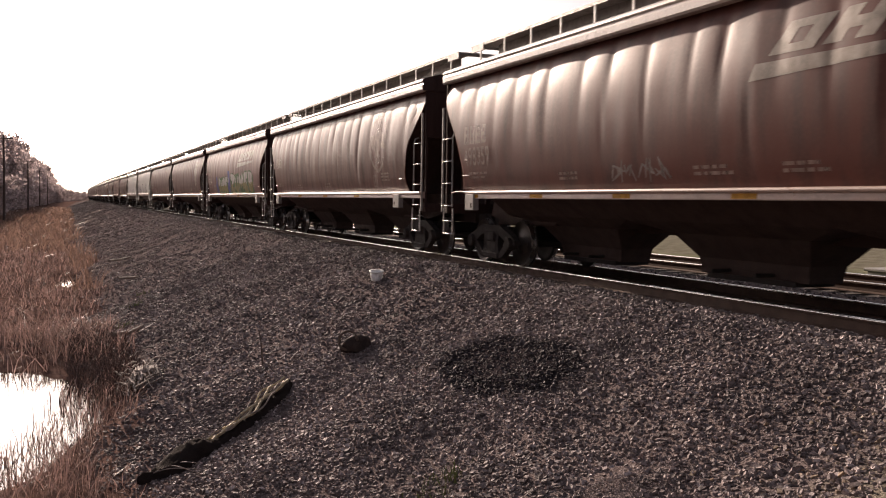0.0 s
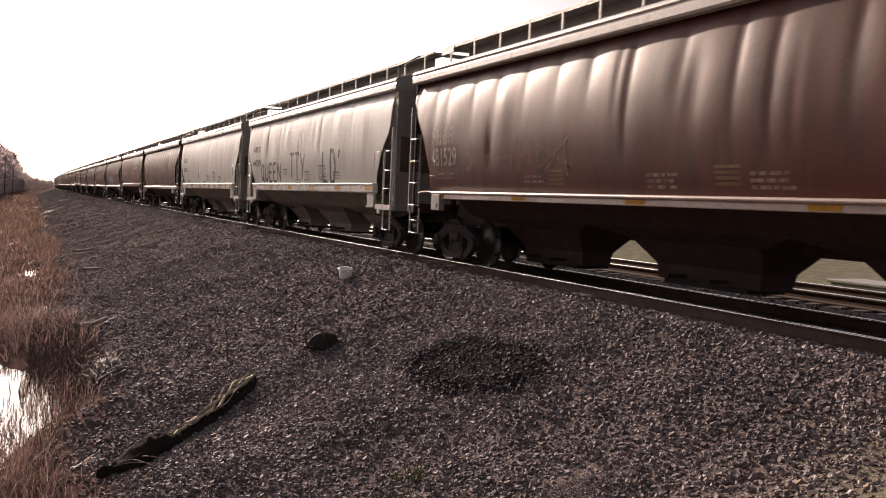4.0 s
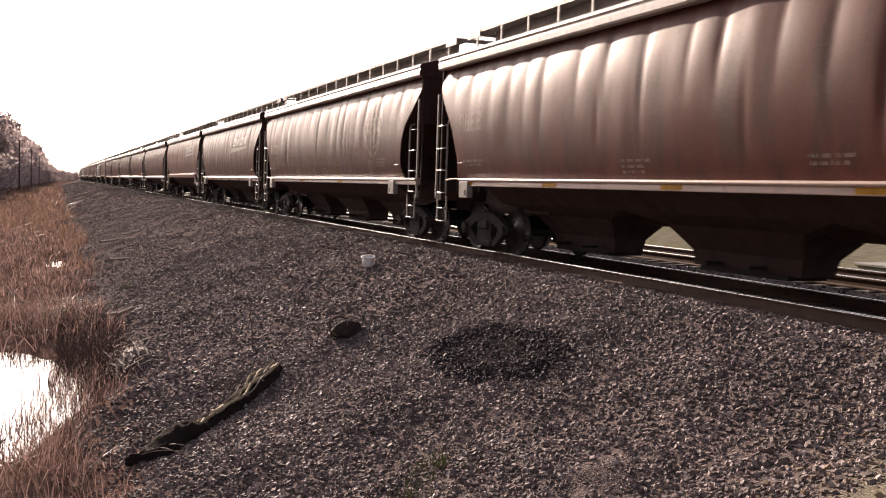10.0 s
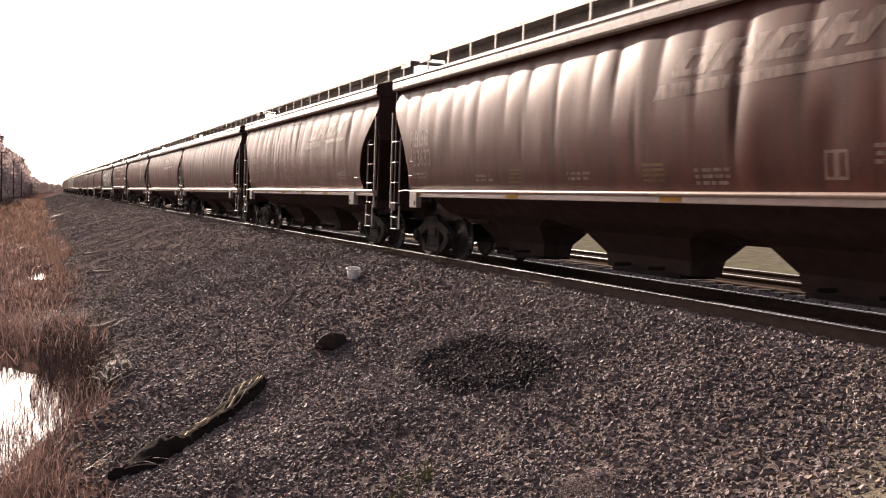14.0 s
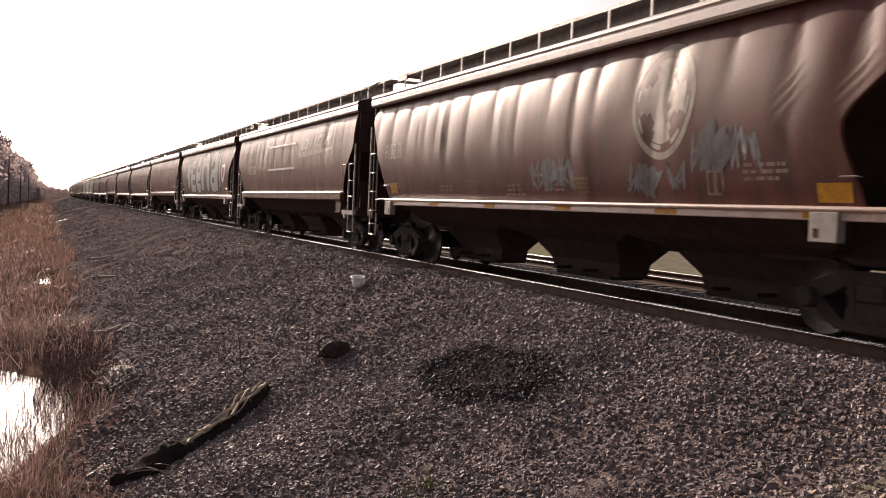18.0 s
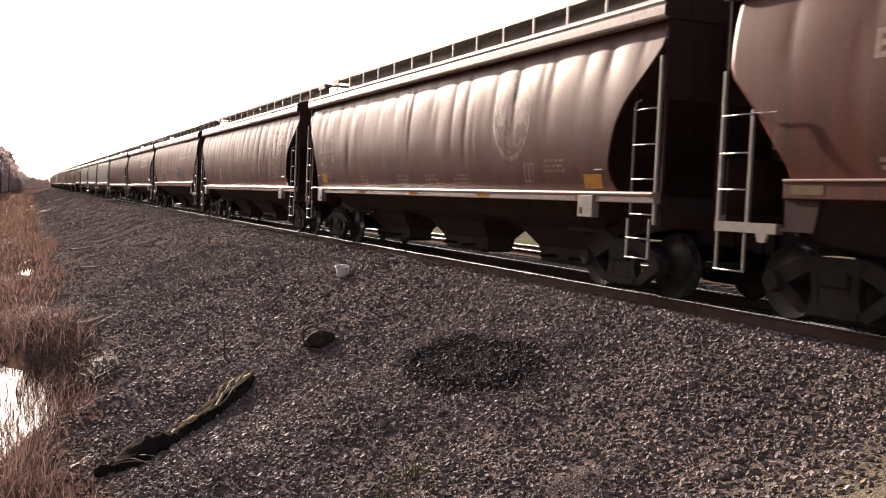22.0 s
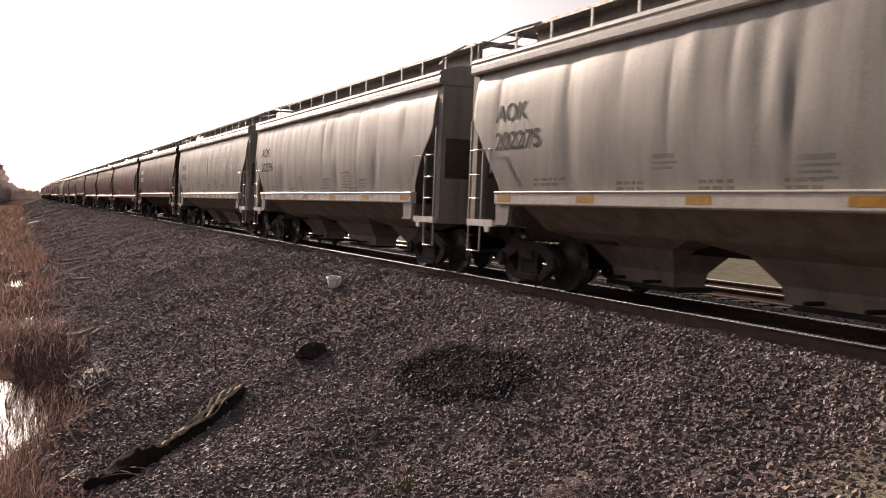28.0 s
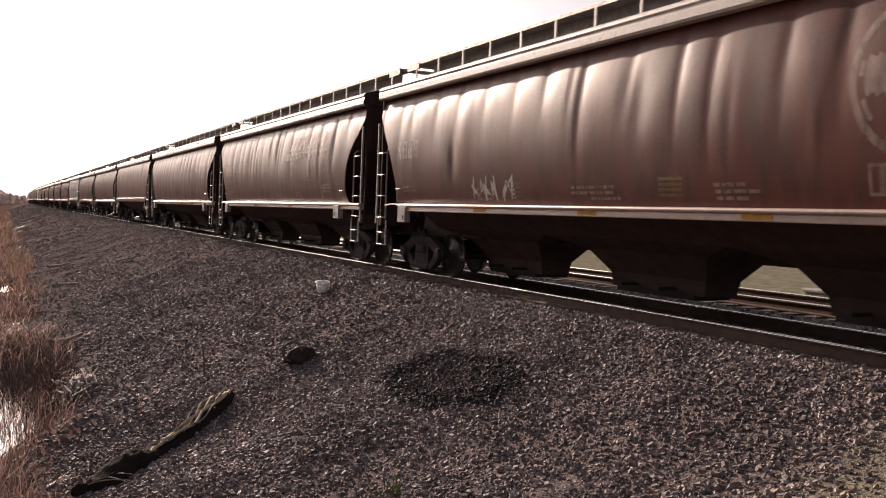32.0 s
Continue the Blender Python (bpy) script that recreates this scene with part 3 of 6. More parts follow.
END_B = [(1.44, 1.16), (1.73, 1.15), (1.84, 1.08), (2.4, 0.66), (2.87, 0.22), (2.95, 0.18), (3.815, 0.18)]
# wagons rebuilt with angular cuts, different at the leading and the trailing end
NEAR_D = [(1.44, 1.15), (1.69, 1.20), (2.2, 1.42), (2.47, 1.40), (2.92, 0.76), (3.35, 0.24), (3.5, 0.05), (3.815, 0.0)]
FAR_D = [(1.44, 1.38), (1.66, 1.27), (2.71, 0.58), (3.2, 0.25), (3.4, 0.05), (3.815, 0.0)]
WR = 0.457                      # wheel radius


FINE = 260
LEVELS = [SILL, 1.55, 1.66, 1.8, 1.95, 2.1, 2.25, 2.4, 2.55, 2.7, 2.85, 3.0, 3.12, 3.24, 3.34, 3.44, 3.53, 3.61, 3.68, 3.75, EAVE]


class Kind:
    """Shape of one kind of hopper wagon: the wall's curve, its end cut and its dents."""

    def __init__(self, curved, length, seed, cuts=None):
        r = random.Random(seed)
        self.curved, self.length, self.seed = curved, length, seed
        self.half = length / 2 - 0.62          # half length of the tank
        self.wall, cut = (WALL_A, END_A) if curved else (WALL_B, END_B)
        self.near_cut, self.far_cut = cuts or (cut, cut)
        self.dents = [(r.uniform(-0.85, 0.85) * self.half, r.uniform(2.1, 3.5), r.uniform(0.12, 0.30), r.uniform(0.35, 0.8), r.uniform(-0.026, 0.018)) for _ in range(10)]
        self.dents += [(r.uniform(-0.8, 0.8) * self.half, r.uniform(2.3, 3.4), r.uniform(0.05, 0.08), r.uniform(0.3, 0.7), r.uniform(-0.016, 0.010)) for _ in range(7)]
        self.rows = {}
        # welded seams: place, depth of the crease, how far down it reaches, bulge of the sheet beside it
        self.seams, y = [], -self.half - 0.5
        while y < self.half + 1.2:
            y += r.choice((0.62, 0.8, 0.95, 1.05, 1.15)) if curved else r.choice((1.1, 1.4, 1.7, 2.2))
            self.seams.append((y, r.uniform(0.35, 1.5), r.uniform(1.75, 2.75), r.uniform(0.5, 1.4)))
        self.amp = 0.028 if curved else 0.017

    def end(self, z, e):
        cut = self.far_cut if e > 0 else self.near_cut
        return self.half - float(np.interp(z, [p[0] for p in cut], [p[1] for p in cut]))

    def span(self, z):
        return -self.end(z, -1), self.end(z, 1)

    def side(self, y, z):
        """Distance of the meshed wall from the middle line."""
        j = min(max(int(np.searchsorted(LEVELS, z)) - 1, 0), len(LEVELS) - 2)
        v = min(1.0, max(0.0, (z - LEVELS[j]) / (LEVELS[j + 1] - LEVELS[j])))
        return self.on_row(j, y) * (1 - v) + self.on_row(j + 1, y) * v

    def on_row(self, j, y):
        if j not in self.rows:
            a, b = self.span(LEVELS[j])
            self.rows[j] = (a, b, [self.shape(a + (b - a) * i / FINE, LEVELS[j]) for i in range(FINE + 1)])
        a, b, row = self.rows[j]
        k = min(max((y - a) / (b - a) * FINE, 0.0), FINE - 1e-6)
        i = int(k)
        return row[i] * (1 - k + i) + row[i + 1] * (k - i)

    def shape(self, y, z):
        """The wall's form: its curve, sheets that belly out between creased seams, dents."""
        w = float(np.interp(z, [p[0] for p in self.wall], [p[1] for p in self.wall]))
        pin = min(1.0, max(0.0, (EAVE - z) / 0.22)) ** 0.5
        for (y0, d0, low0, b0), (y1, d1, low1, b1) in zip(self.seams, self.seams[1:]):
            if y0 <= y < y1:
                u = (y - y0) / (y1 - y0)
                f0, f1 = (min(1.0, max(0.0, (z - lo) / 0.9)) for lo in (low0, low1))
                w += self.amp * pin * (b0 * 0.55 * math.sin(math.pi * u) ** 0.7 * (f0 * (1 - u) + f1 * u))
                w -= self.amp * pin * 0.55 * (d0 * f0 * math.exp(-u * (y1 - y0) / 0.085) + d1 * f1 * math.exp(-(1 - u) * (y1 - y0) / 0.15))
                break
        env = max(0.0, math.sin(math.pi * min(1, max(0, (z - SILL) / (EAVE - SILL))))) ** 0.8
        for dy, dz, sy, sz, a in self.dents:
            if abs(y - dy) < 3 * sy and abs(z - dz) < 3 * sz:
                w += a * math.exp(-((y - dy) / sy) ** 2 - ((z - dz) / sz) ** 2)
        return w + 0.012 * noise.noise((y * 0.9, z * 0.9, self.seed * 3.3)) * env


def tank_mesh(kd, mat, ny=FINE):
    """Both bulging walls and the hollow slope sheets at the ends, as one skin."""
    zs = LEVELS
    bm = bmesh.new()
    grids = []
    for s in (-1, 1):
        g = []
        for z in zs:
            a, b = kd.span(z)
            g.append([bm.verts.new((s * kd.shape(a + (b - a) * i / ny, z), a + (b - a) * i / ny, z)) for i in range(ny + 1)])
        for a, b in zip(g, g[1:]):
            for i in range(ny):
                f = bm.faces.new((a[i], a[i + 1], b[i + 1], b[i]) if s > 0 else (a[i], b[i], b[i + 1], a[i + 1]))
                f.smooth = True
        grids.append(g)
    for end in (-1, 1):
        left, right, prev = grids[0], grids[1], None
        for j, z in enumerate(zs):
            i = 0 if end < 0 else ny
            deep = max(0.0, 2.95 - z) * 0.75
            a, d = left[j][i], right[j][i]
            b = bm.verts.new((-1.44, a.co.y - end * deep, z))
            c = bm.verts.new((1.44, a.co.y - end * deep, z))
            row = (a, b, c, d)
            if prev:
                for p in range(3):
                    # slope sheets take the darker end paint
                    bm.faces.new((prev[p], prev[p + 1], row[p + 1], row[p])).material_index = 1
            prev = row
    bmesh.ops.recalc_face_normals(bm, faces=bm.faces)
    return bm


def roof_mesh(kd):
    """Rounded roof with a folded edge strip, slightly crowned."""
    pts = [(-1.36, EAVE - 0.012), (-1.455, EAVE - 0.012), (-1.50, ROOF - 0.035), (-1.575, ROOF - 0.045), (-1.60, ROOF - 0.01), (-1.60, ROOF + 0.09), (-1.578, ROOF + 0.14),
           (-1.605, ROOF + 0.165), (-1.60, ROOF + 0.20), (-1.55, ROOF + 0.24), (-1.2, ROOF + 0.34), (-0.6, ROOF + 0.42)]
    pts = pts + [(-x, z) for x, z in reversed(pts)]
    bm = bmesh.new()
    prism(bm, pts, "y", -kd.half - 0.03, kd.half + 0.03)
    bm.normal_update()
    for f in bm.faces:
        m = f.calc_center_median()
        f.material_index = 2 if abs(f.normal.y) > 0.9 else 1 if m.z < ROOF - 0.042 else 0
    return bm


def hopper_mesh(y0, y1, low=0.26):
    """A funnel whose end sheets slope at 45 degrees down to its outlet gate."""
    bm = bmesh.new()
    m, h = (y0 + y1) / 2, (y1 - y0) / 2
    rings = []
    for z, w, k in ((SILL - 0.02, 1.46, h), (1.02, 0.95, h), (0.84, 0.60, h - 0.78), (0.49, 0.32, h - 1.06), (0.34, 0.30, h - 1.10), (low, 0.30, h - 1.10)):
        rings.append([bm.verts.new(p) for p in ((-w, m - k, z), (w, m - k, z), (w, m + k, z), (-w, m + k, z))])
    for a, b in zip(rings, rings[1:]):
        for i in range(4):
            bm.faces.new((a[i], a[(i + 1) % 4], b[(i + 1) % 4], b[i]))
    bm.faces.new(rings[-1])
    bmesh.ops.recalc_face_normals(bm, faces=bm.faces)
    return bm


def truck_frame_mesh():
    """A cast side frame: arched top, two slanting legs, columns and tension member round a grime-filled spring nest."""
    bm = bmesh.new()
    top = [(-1.10, 0.52), (-0.95, 0.60), (-0.42, 0.80), (0.42, 0.80), (0.95, 0.60), (1.10, 0.52), (1.10, 0.42), (0.80, 0.42), (0.36, 0.62), (-0.36, 0.62), (-0.80, 0.42), (-1.10, 0.42)]
    prism(bm, top, "x", -0.07, 0.07)
    for s in (-1, 1):
        leg = bmesh.new()
        prism(leg, [(s * 0.74, 0.50), (s * 0.96, 0.44), (s * 0.48, 0.13), (s * 0.28, 0.16)], "x", -0.06, 0.06)
        join(bm, leg)
        col = bmesh.new()
        prism(col, [(s * 0.24, 0.76), (s * 0.36, 0.76), (s * 0.32, 0.40), (s * 0.40, 0.16), (s * 0.22, 0.16)], "x", -0.06, 0.06)
        join(bm, col)
        jb = bmesh.new()
        lathe(jb, [(0.0, -0.14), (0.11, -0.14), (0.13, -0.11), (0.13, 0.06), (0.0, 0.06)], "x", 12)
        bmesh.ops.translate(jb, verts=jb.verts, vec=(0, s * 0.89, WR))
        join(bm, jb)
    base = bmesh.new()
    soft_box(base, -0.09, 0.07, -0.36, 0.36, 0.12, 0.24, 0.02)
    join(bm, base)
    saddle = bmesh.new()
    soft_box(saddle, -0.10, 0.06, -0.21, 0.21, 0.46, 0.68, 0.03)
    join(bm, saddle)
    nest = bmesh.new()
    soft_box(nest, -0.06, 0.06, -0.23, 0.23, 0.22, 0.48, 0.02)
    join(bm, nest)
    bmesh.ops.recalc_face_normals(bm, faces=bm.faces)
    return bm


def wheelset_mesh():
    """Two flanged wheels with dished plates on one axle; holes in the plates show the turn."""
    bm = bmesh.new()
    for s in (-1, 1):
        x = s * 0.75
        t = bmesh.new()
        lathe(t, [(0.0, -0.09 * s), (0.12, -0.09 * s), (0.13, -0.04 * s), (0.33, 0.0), (0.40, -0.035 * s), (WR - 0.012, -0.06 * s)], "x", 28, 0)
        lathe(t, [(WR - 0.012, -0.06 * s), (WR, 0.02 * s), (WR + 0.004, 0.035 * s)], "x", 28, 1)
        lathe(t, [(WR + 0.004, 0.035 * s), (WR + 0.028, 0.05 * s), (WR + 0.022, 0.07 * s), (0.40, 0.07 * s), (0.33, 0.03 * s), (0.10, 0.05 * s)], "x", 28, 0)
        bmesh.ops.scale(t, verts=t.verts, vec=(-1, 1, 1))
        bmesh.ops.translate(t, verts=t.verts, vec=(x, 0, 0))
        join(bm, t)
        for a in range(2):
            b = bmesh.new()
            an = a * math.pi
            lathe(b, [(0.0, -0.012), (0.03, -0.012), (0.03, 0.012), (0.0, 0.012)], "x", 8)
            bmesh.ops.translate(b, verts=b.verts, vec=(x + s * 0.02, 0.22 * math.cos(an), 0.22 * math.sin(an)))
            join(bm, b)
    ax = bmesh.new()
    lathe(ax, [(0.0, -1.0), (0.07, -1.0), (0.075, -0.7), (0.07, 0.0), (0.075, 0.7), (0.07, 1.0), (0.0, 1.0)], "x", 10)
    join(bm, ax)
    bmesh.ops.recalc_face_normals(bm, faces=bm.faces)
    return bm


SHARED = {}


def shared(key, make, mat, smooth=False):
    if key not in SHARED:
        SHARED[key] = mesh_of(key, make(), mat, smooth)
    return SHARED[key]


def put(name, me, parent, loc=(0, 0, 0), rz=0.0, label=""):
    o = new(name, me)
    o.parent = parent
    o.location, o.rotation_euler = loc, (0, 0, rz)
    return tagged(o, label)


def ladder(parent, kd, paint, s, e):
    """Side ladder at one corner: two stiles, thin rungs and a stirrup below, standing in the cut-away end."""
    x = s * 1.575
    st = bmesh.new()
    if kd.curved:
        y1, y0 = e * kd.half, e * (kd.half - 0.54)
        steps, low = (1.18, 1.66, 2.13, 2.61), (0.58, 0.85)
        box(st, x - 0.02, x + 0.02, y1 - 0.022, y1 + 0.022, 1.05, 3.30)
        tube(st, [(x, y0, 1.16), (x, y0, 2.62), (x - s * 0.03, y0 - e * 0.02, 2.72), (x - s * 0.12, y0 - e * 0.04, 2.76)], 0.02)
        a1, a0 = y1 - e * 0.10, y0 - e * 0.05
    else:
        y1, y0 = e * (kd.half - 0.07), e * (kd.half - 0.57)
        steps, low = (1.53, 1.96, 2.41), (0.57,)
        box(st, x - 0.02, x + 0.02, y1 - 0.022, y1 + 0.022, 1.10, 2.95)
        box(st, x - 0.02, x + 0.02, y0 - 0.02, y0 + 0.02, 1.10, 2.46)
        a1, a0 = y1, y0 + e * 0.03
    for y in (a1, a0):
        box(st, x - 0.014, x + 0.014, y - 0.014, y + 0.014, low[0], 1.12)
    lad = part("ladder", st, M[paint if paint in ("grey", "pale") else "pad"], parent, "side ladder with thin steel rungs")
    rung = shared("rung", lambda: tube(bmesh.new(), [(0, -0.25, 0), (0, 0.25, 0)], 0.013, 8), M["bar"], True)
    for z in steps:
        put("rung", rung, lad, (x + s * 0.01, (y0 + y1) / 2, z))
    for z in low:
        put("rung", rung, lad, (x + s * 0.01, (a0 + a1) / 2, z))
    return lad


def lip_arc(s, x, z, r):
    """The rolled outer edge of a sill, from its lower to its upper side."""
    return [(s * (x + r * math.cos(a)), z + r * math.sin(a)) for a in (radians(-85 + 15 * i) for i in range(13))]


def build_wagon(kd, paint, under, full=True, label=""):
    """A covered hopper wagon at the origin: its middle over the rail heads, near side towards -x."""
    w = empty("hopper_wagon", label, "freight wagon", group="wagons of the train")
    pm = M[paint]
    hl = kd.half
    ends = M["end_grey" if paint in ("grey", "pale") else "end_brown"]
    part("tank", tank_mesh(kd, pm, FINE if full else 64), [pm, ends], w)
    part("roof", roof_mesh(kd), [M["roof"] if paint not in ("grey", "pale") else M["sill_grey"], pm, ends], w, "pale roof with folded edge strip")
    hy = hl - 0.9
    hb = bmesh.new()
    soft_box(hb, -0.36, 0.36, -hy, hy, ROOF + 0.40, ROOF + 0.66, 0.05)
    part("roof_hatch", hb, M["under"] if paint not in ("grey", "pale") else M["under_grey"], w, "long dark trough hatch cover")
    for s in (-1, 1):
        wb = bmesh.new()
        prism(wb, [(s * 0.42, ROOF + 0.830), (s * 0.79, ROOF + 0.830), (s * 0.79, ROOF + 0.810), (s * 0.81, ROOF + 0.810), (s * 0.81, ROOF + 0.870), (s * 0.79, ROOF + 0.870), (s * 0.79, ROOF + 0.865), (s * 0.42, ROOF + 0.865)], "y", -hl + 0.05, hl - 0.05)
        part("walkway_web", boxes((s * 0.45, s * 0.47, -hl + 0.4, hl - 0.4, ROOF + 0.42, ROOF + 0.828)), M["grate"], w)
        walkway = part("running_board", wb, M["grate"], w, "dark grated walkway along the roof")
        if full:
            n = 15 if kd.curved else 13
            post = shared("walkway_post", lambda: boxes((-0.012, 0.012, -0.03, 0.03, -0.52, 0.0), (-0.04, 0.04, -0.03, 0.03, -0.54, -0.51)), M["plate"])
            for i in range(n):
                put("post", post, walkway, (s * 0.80, -hl + 0.2 + (2 * hl - 0.4) * i / (n - 1), ROOF + 0.830))
        sb = bmesh.new()
        if kd.curved:
            prism(sb, [(s * 1.46, 1.335), (s * 1.60, 1.335), (s * 1.605, 1.345), (s * 1.60, 1.424), *lip_arc(s, 1.608, 1.456, 0.034), (s * 1.46, 1.488)], "y", -hl, hl - 1.37)
            rod = bmesh.new()
            tube(rod, [(s * 1.60, hl - 1.36, 1.462), (s * 1.605, hl - 1.1, 1.476), (s * 1.605, hl - 0.8, 1.470), (s * 1.59, hl - 0.56, 1.445)], 0.016)
            part("hand_rod", rod, M["sill_brown"], w, "thin rod in line with the sill")
        else:
            prism(sb, [(s * 1.50, 1.415), (s * 1.585, 1.415), (s * 1.585, 1.428), (s * 1.628, 1.430), (s * 1.632, 1.442), (s * 1.632, 1.612), (s * 1.50, 1.612)], "y", -hl + 1.16, hl - 1.16)
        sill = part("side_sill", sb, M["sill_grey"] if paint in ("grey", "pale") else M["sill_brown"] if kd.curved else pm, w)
        if not kd.curved:
            # separate lip in the brighter sill paint, drawing the highlight line
            lip = bmesh.new()
            prism(lip, [(s * 1.50, 1.613), *lip_arc(s, 1.634, 1.632, 0.019), (s * 1.50, 1.651)], "y", -hl + 1.16, hl - 1.16)
            part("sill_lip", lip, M["sill_grey" if paint in ("grey", "pale") else "sill_brown"], sill, "upper lip, its glint put into a brighter colour")
    # roof end railing and crossover platform
    for e in (-1, 1):
        ew = bmesh.new()
        zl = 2.74
        box(ew, -1.50, 1.50, e * (hl - 0.03), e * (hl + 0.01), zl, ROOF + 0.05)
        for x in (-0.5, 0.5):
            box(ew, x - 0.05, x + 0.05, e * (hl - 0.06), e * (hl + 0.05), 1.15, ROOF + 0.02)
        deep = 0.20 if paint in ("grey", "pale") else 0.02
        thick = 0.05 if deep > 0.1 else 0.02
        for x in (-1.47, 1.47):
            box(ew, x - thick, x + thick, e * (hl - deep), e * (hl + thick), 1.15, ROOF + 0.02)
        if not kd.curved:
            box(ew, -1.42, 1.42, e * (hl - 0.02), e * (hl + 0.02), 1.22, 1.93)
        box(ew, -1.52, 1.52, e * (hl - 0.14), e * (hl + 0.06), 1.02, 1.22)
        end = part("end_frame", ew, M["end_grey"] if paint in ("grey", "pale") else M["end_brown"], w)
        if full:
            cp = bmesh.new()
            box(cp, -0.80, 0.80, e * (hl - 0.1), e * (hl + 0.28), ROOF + 0.830, ROOF + 0.860)
            if kd.curved:
                for x in (-0.80, 0.80):
                    box(cp, x - 0.02, x + 0.02, e * (hl - 0.35), e * (hl + 0.28), ROOF + 0.710, ROOF + 0.865)
            else:
                tube(cp, [(-1.5, e * (hl - 0.05), ROOF + 0.16), (-1.5, e * (hl - 0.05), ROOF + 0.5), (-0.9, e * (hl - 0.3), ROOF + 0.830), (-0.8, e * (hl - 1.1), ROOF + 0.850)], 0.022)
                tube(cp, [(-1.5, e * (hl - 0.05), ROOF + 0.45), (-1.2, e * (hl - 0.9), ROOF + 0.5), (-0.85, e * (hl - 1.0), ROOF + 0.790)], 0.018)
            part("end_platform", cp, M["grate"], w, "grated crossover platform")
            for s in (-1, 1):
                ladder(w, kd, paint, s, e)
                pad = bmesh.new()
                y0 = e * (hl - 1.595)
                if kd.curved:
                    soft_box(pad, s * 1.52, s * 1.648, y0 - 0.20, y0 + 0.20, 1.10, 1.425, 0.008)
                    pd = part("jacking_pad", pad, M["pad"], w, "worn dull jacking pad")
                    dot = bmesh.new()
                    soft_box(dot, s * 1.640, s * 1.652, y0 - e * 0.10 - 0.035, y0 - e * 0.10 + 0.035, 1.15, 1.25, 0.004)
                    part("pad_hole", dot, M["under"], pd)
                else:
                    prism(pad, [(e * (hl - 1.16), 1.42), (e * (hl - 1.66), 1.42), (e * (hl - 1.60), 1.10), (e * (hl - 1.18), 1.10)], "x", s * 1.53, s * 1.60)
                    box(pad, s * 1.45, s * 1.63, *sorted((e * (hl - 1.62), e * (hl - 1.14))), 1.07, 1.105)
                    part("jacking_bracket", pad, M["end_brown"] if paint not in ("grey", "pale") else pm, w, "bracket under the end of the sill")
                if not kd.curved:
                    br = bmesh.new()
                    box(br, s * 1.50, s * 1.60, *sorted((e * (hl - 1.05), e * (hl - 0.04))), 1.03, 1.15)
                    prism(br, [(e * (hl - 0.92), 1.03), (e * (hl - 0.74), 1.03), (e * (hl - 0.77), 0.93), (e * (hl - 0.88), 0.93)], "x", s * 1.56, s * 1.60)
                    part("corner_bracket", br, M["plate"] if paint in ("grey", "pale") else M["pad"], w)
                gr = bmesh.new()
                if kd.curved:
                    gy, gz, gw, drop = e * (hl - 1.32), 1.80, 0.11, 0.0
                else:
                    gy, gz, gw, drop = e * (hl - 0.82), 2.40, 0.20, 0.42
                xx = s * (kd.side(gy, gz) + 0.05)
                line = [(xx - s * 0.07, gy - gw, gz), (xx, gy - gw, gz), (xx, gy + gw, gz), (xx - s * 0.07, gy + gw, gz)]
                if drop:
                    line = [(xx, gy - e * gw, gz - drop), (xx, gy - e * gw, gz), (xx, gy + e * gw, gz), (xx - s * 0.07, gy + e * gw, gz - 0.02)]
                tube(gr, line, 0.011)
                part("grab_rail", gr, M["bar"], w, "short bright grab rail")
            cpl = bmesh.new()
            box(cpl, -0.11, 0.11, e * (hl - 0.3), e * (hl + 0.42), 0.76, 0.98)
            box(cpl, -0.2, 0.16, e * (hl + 0.40), e * (hl + 0.62), 0.72, 1.0)
            part("coupler", cpl, M["steel_dark"], w, "dark cast coupler")
            bh = bmesh.new()
            tube(bh, [(0.3, e * (hl + 0.05), 0.85), (0.34, e * (hl + 0.3), 0.55), (0.2, e * (hl + 0.58), 0.5)], 0.03)
            part("air_hose", bh, M["rubber"], w)
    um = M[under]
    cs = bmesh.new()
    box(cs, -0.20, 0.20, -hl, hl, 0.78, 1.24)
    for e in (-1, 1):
        # dark bulk added over the bogie to block the light behind it
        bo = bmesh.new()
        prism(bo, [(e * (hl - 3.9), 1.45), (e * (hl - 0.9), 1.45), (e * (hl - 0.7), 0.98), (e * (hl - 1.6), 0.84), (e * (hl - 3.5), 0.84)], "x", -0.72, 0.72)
        part("body_bolster", bo, M["under"], w, "dark bulk added to close the gap over the bogie")
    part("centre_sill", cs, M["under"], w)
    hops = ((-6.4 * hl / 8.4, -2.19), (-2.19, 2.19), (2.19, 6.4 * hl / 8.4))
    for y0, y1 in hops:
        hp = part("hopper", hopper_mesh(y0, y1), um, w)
        if full:
            gt = bmesh.new()
            m = (y0 + y1) / 2
            box(gt, -0.34, 0.34, m - 0.9, m + 0.9, 0.20, 0.27)
            tube(gt, [(-0.62, m - 0.45, 0.33), (0.62, m - 0.45, 0.33)], 0.03)
            tube(gt, [(-0.62, m + 0.45, 0.33), (0.62, m + 0.45, 0.33)], 0.03)
            part("outlet_gate", gt, M["steel_dark"], hp)
    if full:
        cyl = bmesh.new()
        lathe(cyl, [(0.0, -0.5), (0.2, -0.46), (0.22, -0.4), (0.22, 0.4), (0.2, 0.46), (0.0, 0.5)], "x", 14)
        bmesh.ops.translate(cyl, verts=cyl.verts, vec=(0.0, hl - 1.2, 1.5))
        part("air_tank", cyl, M["steel_dark"], w)
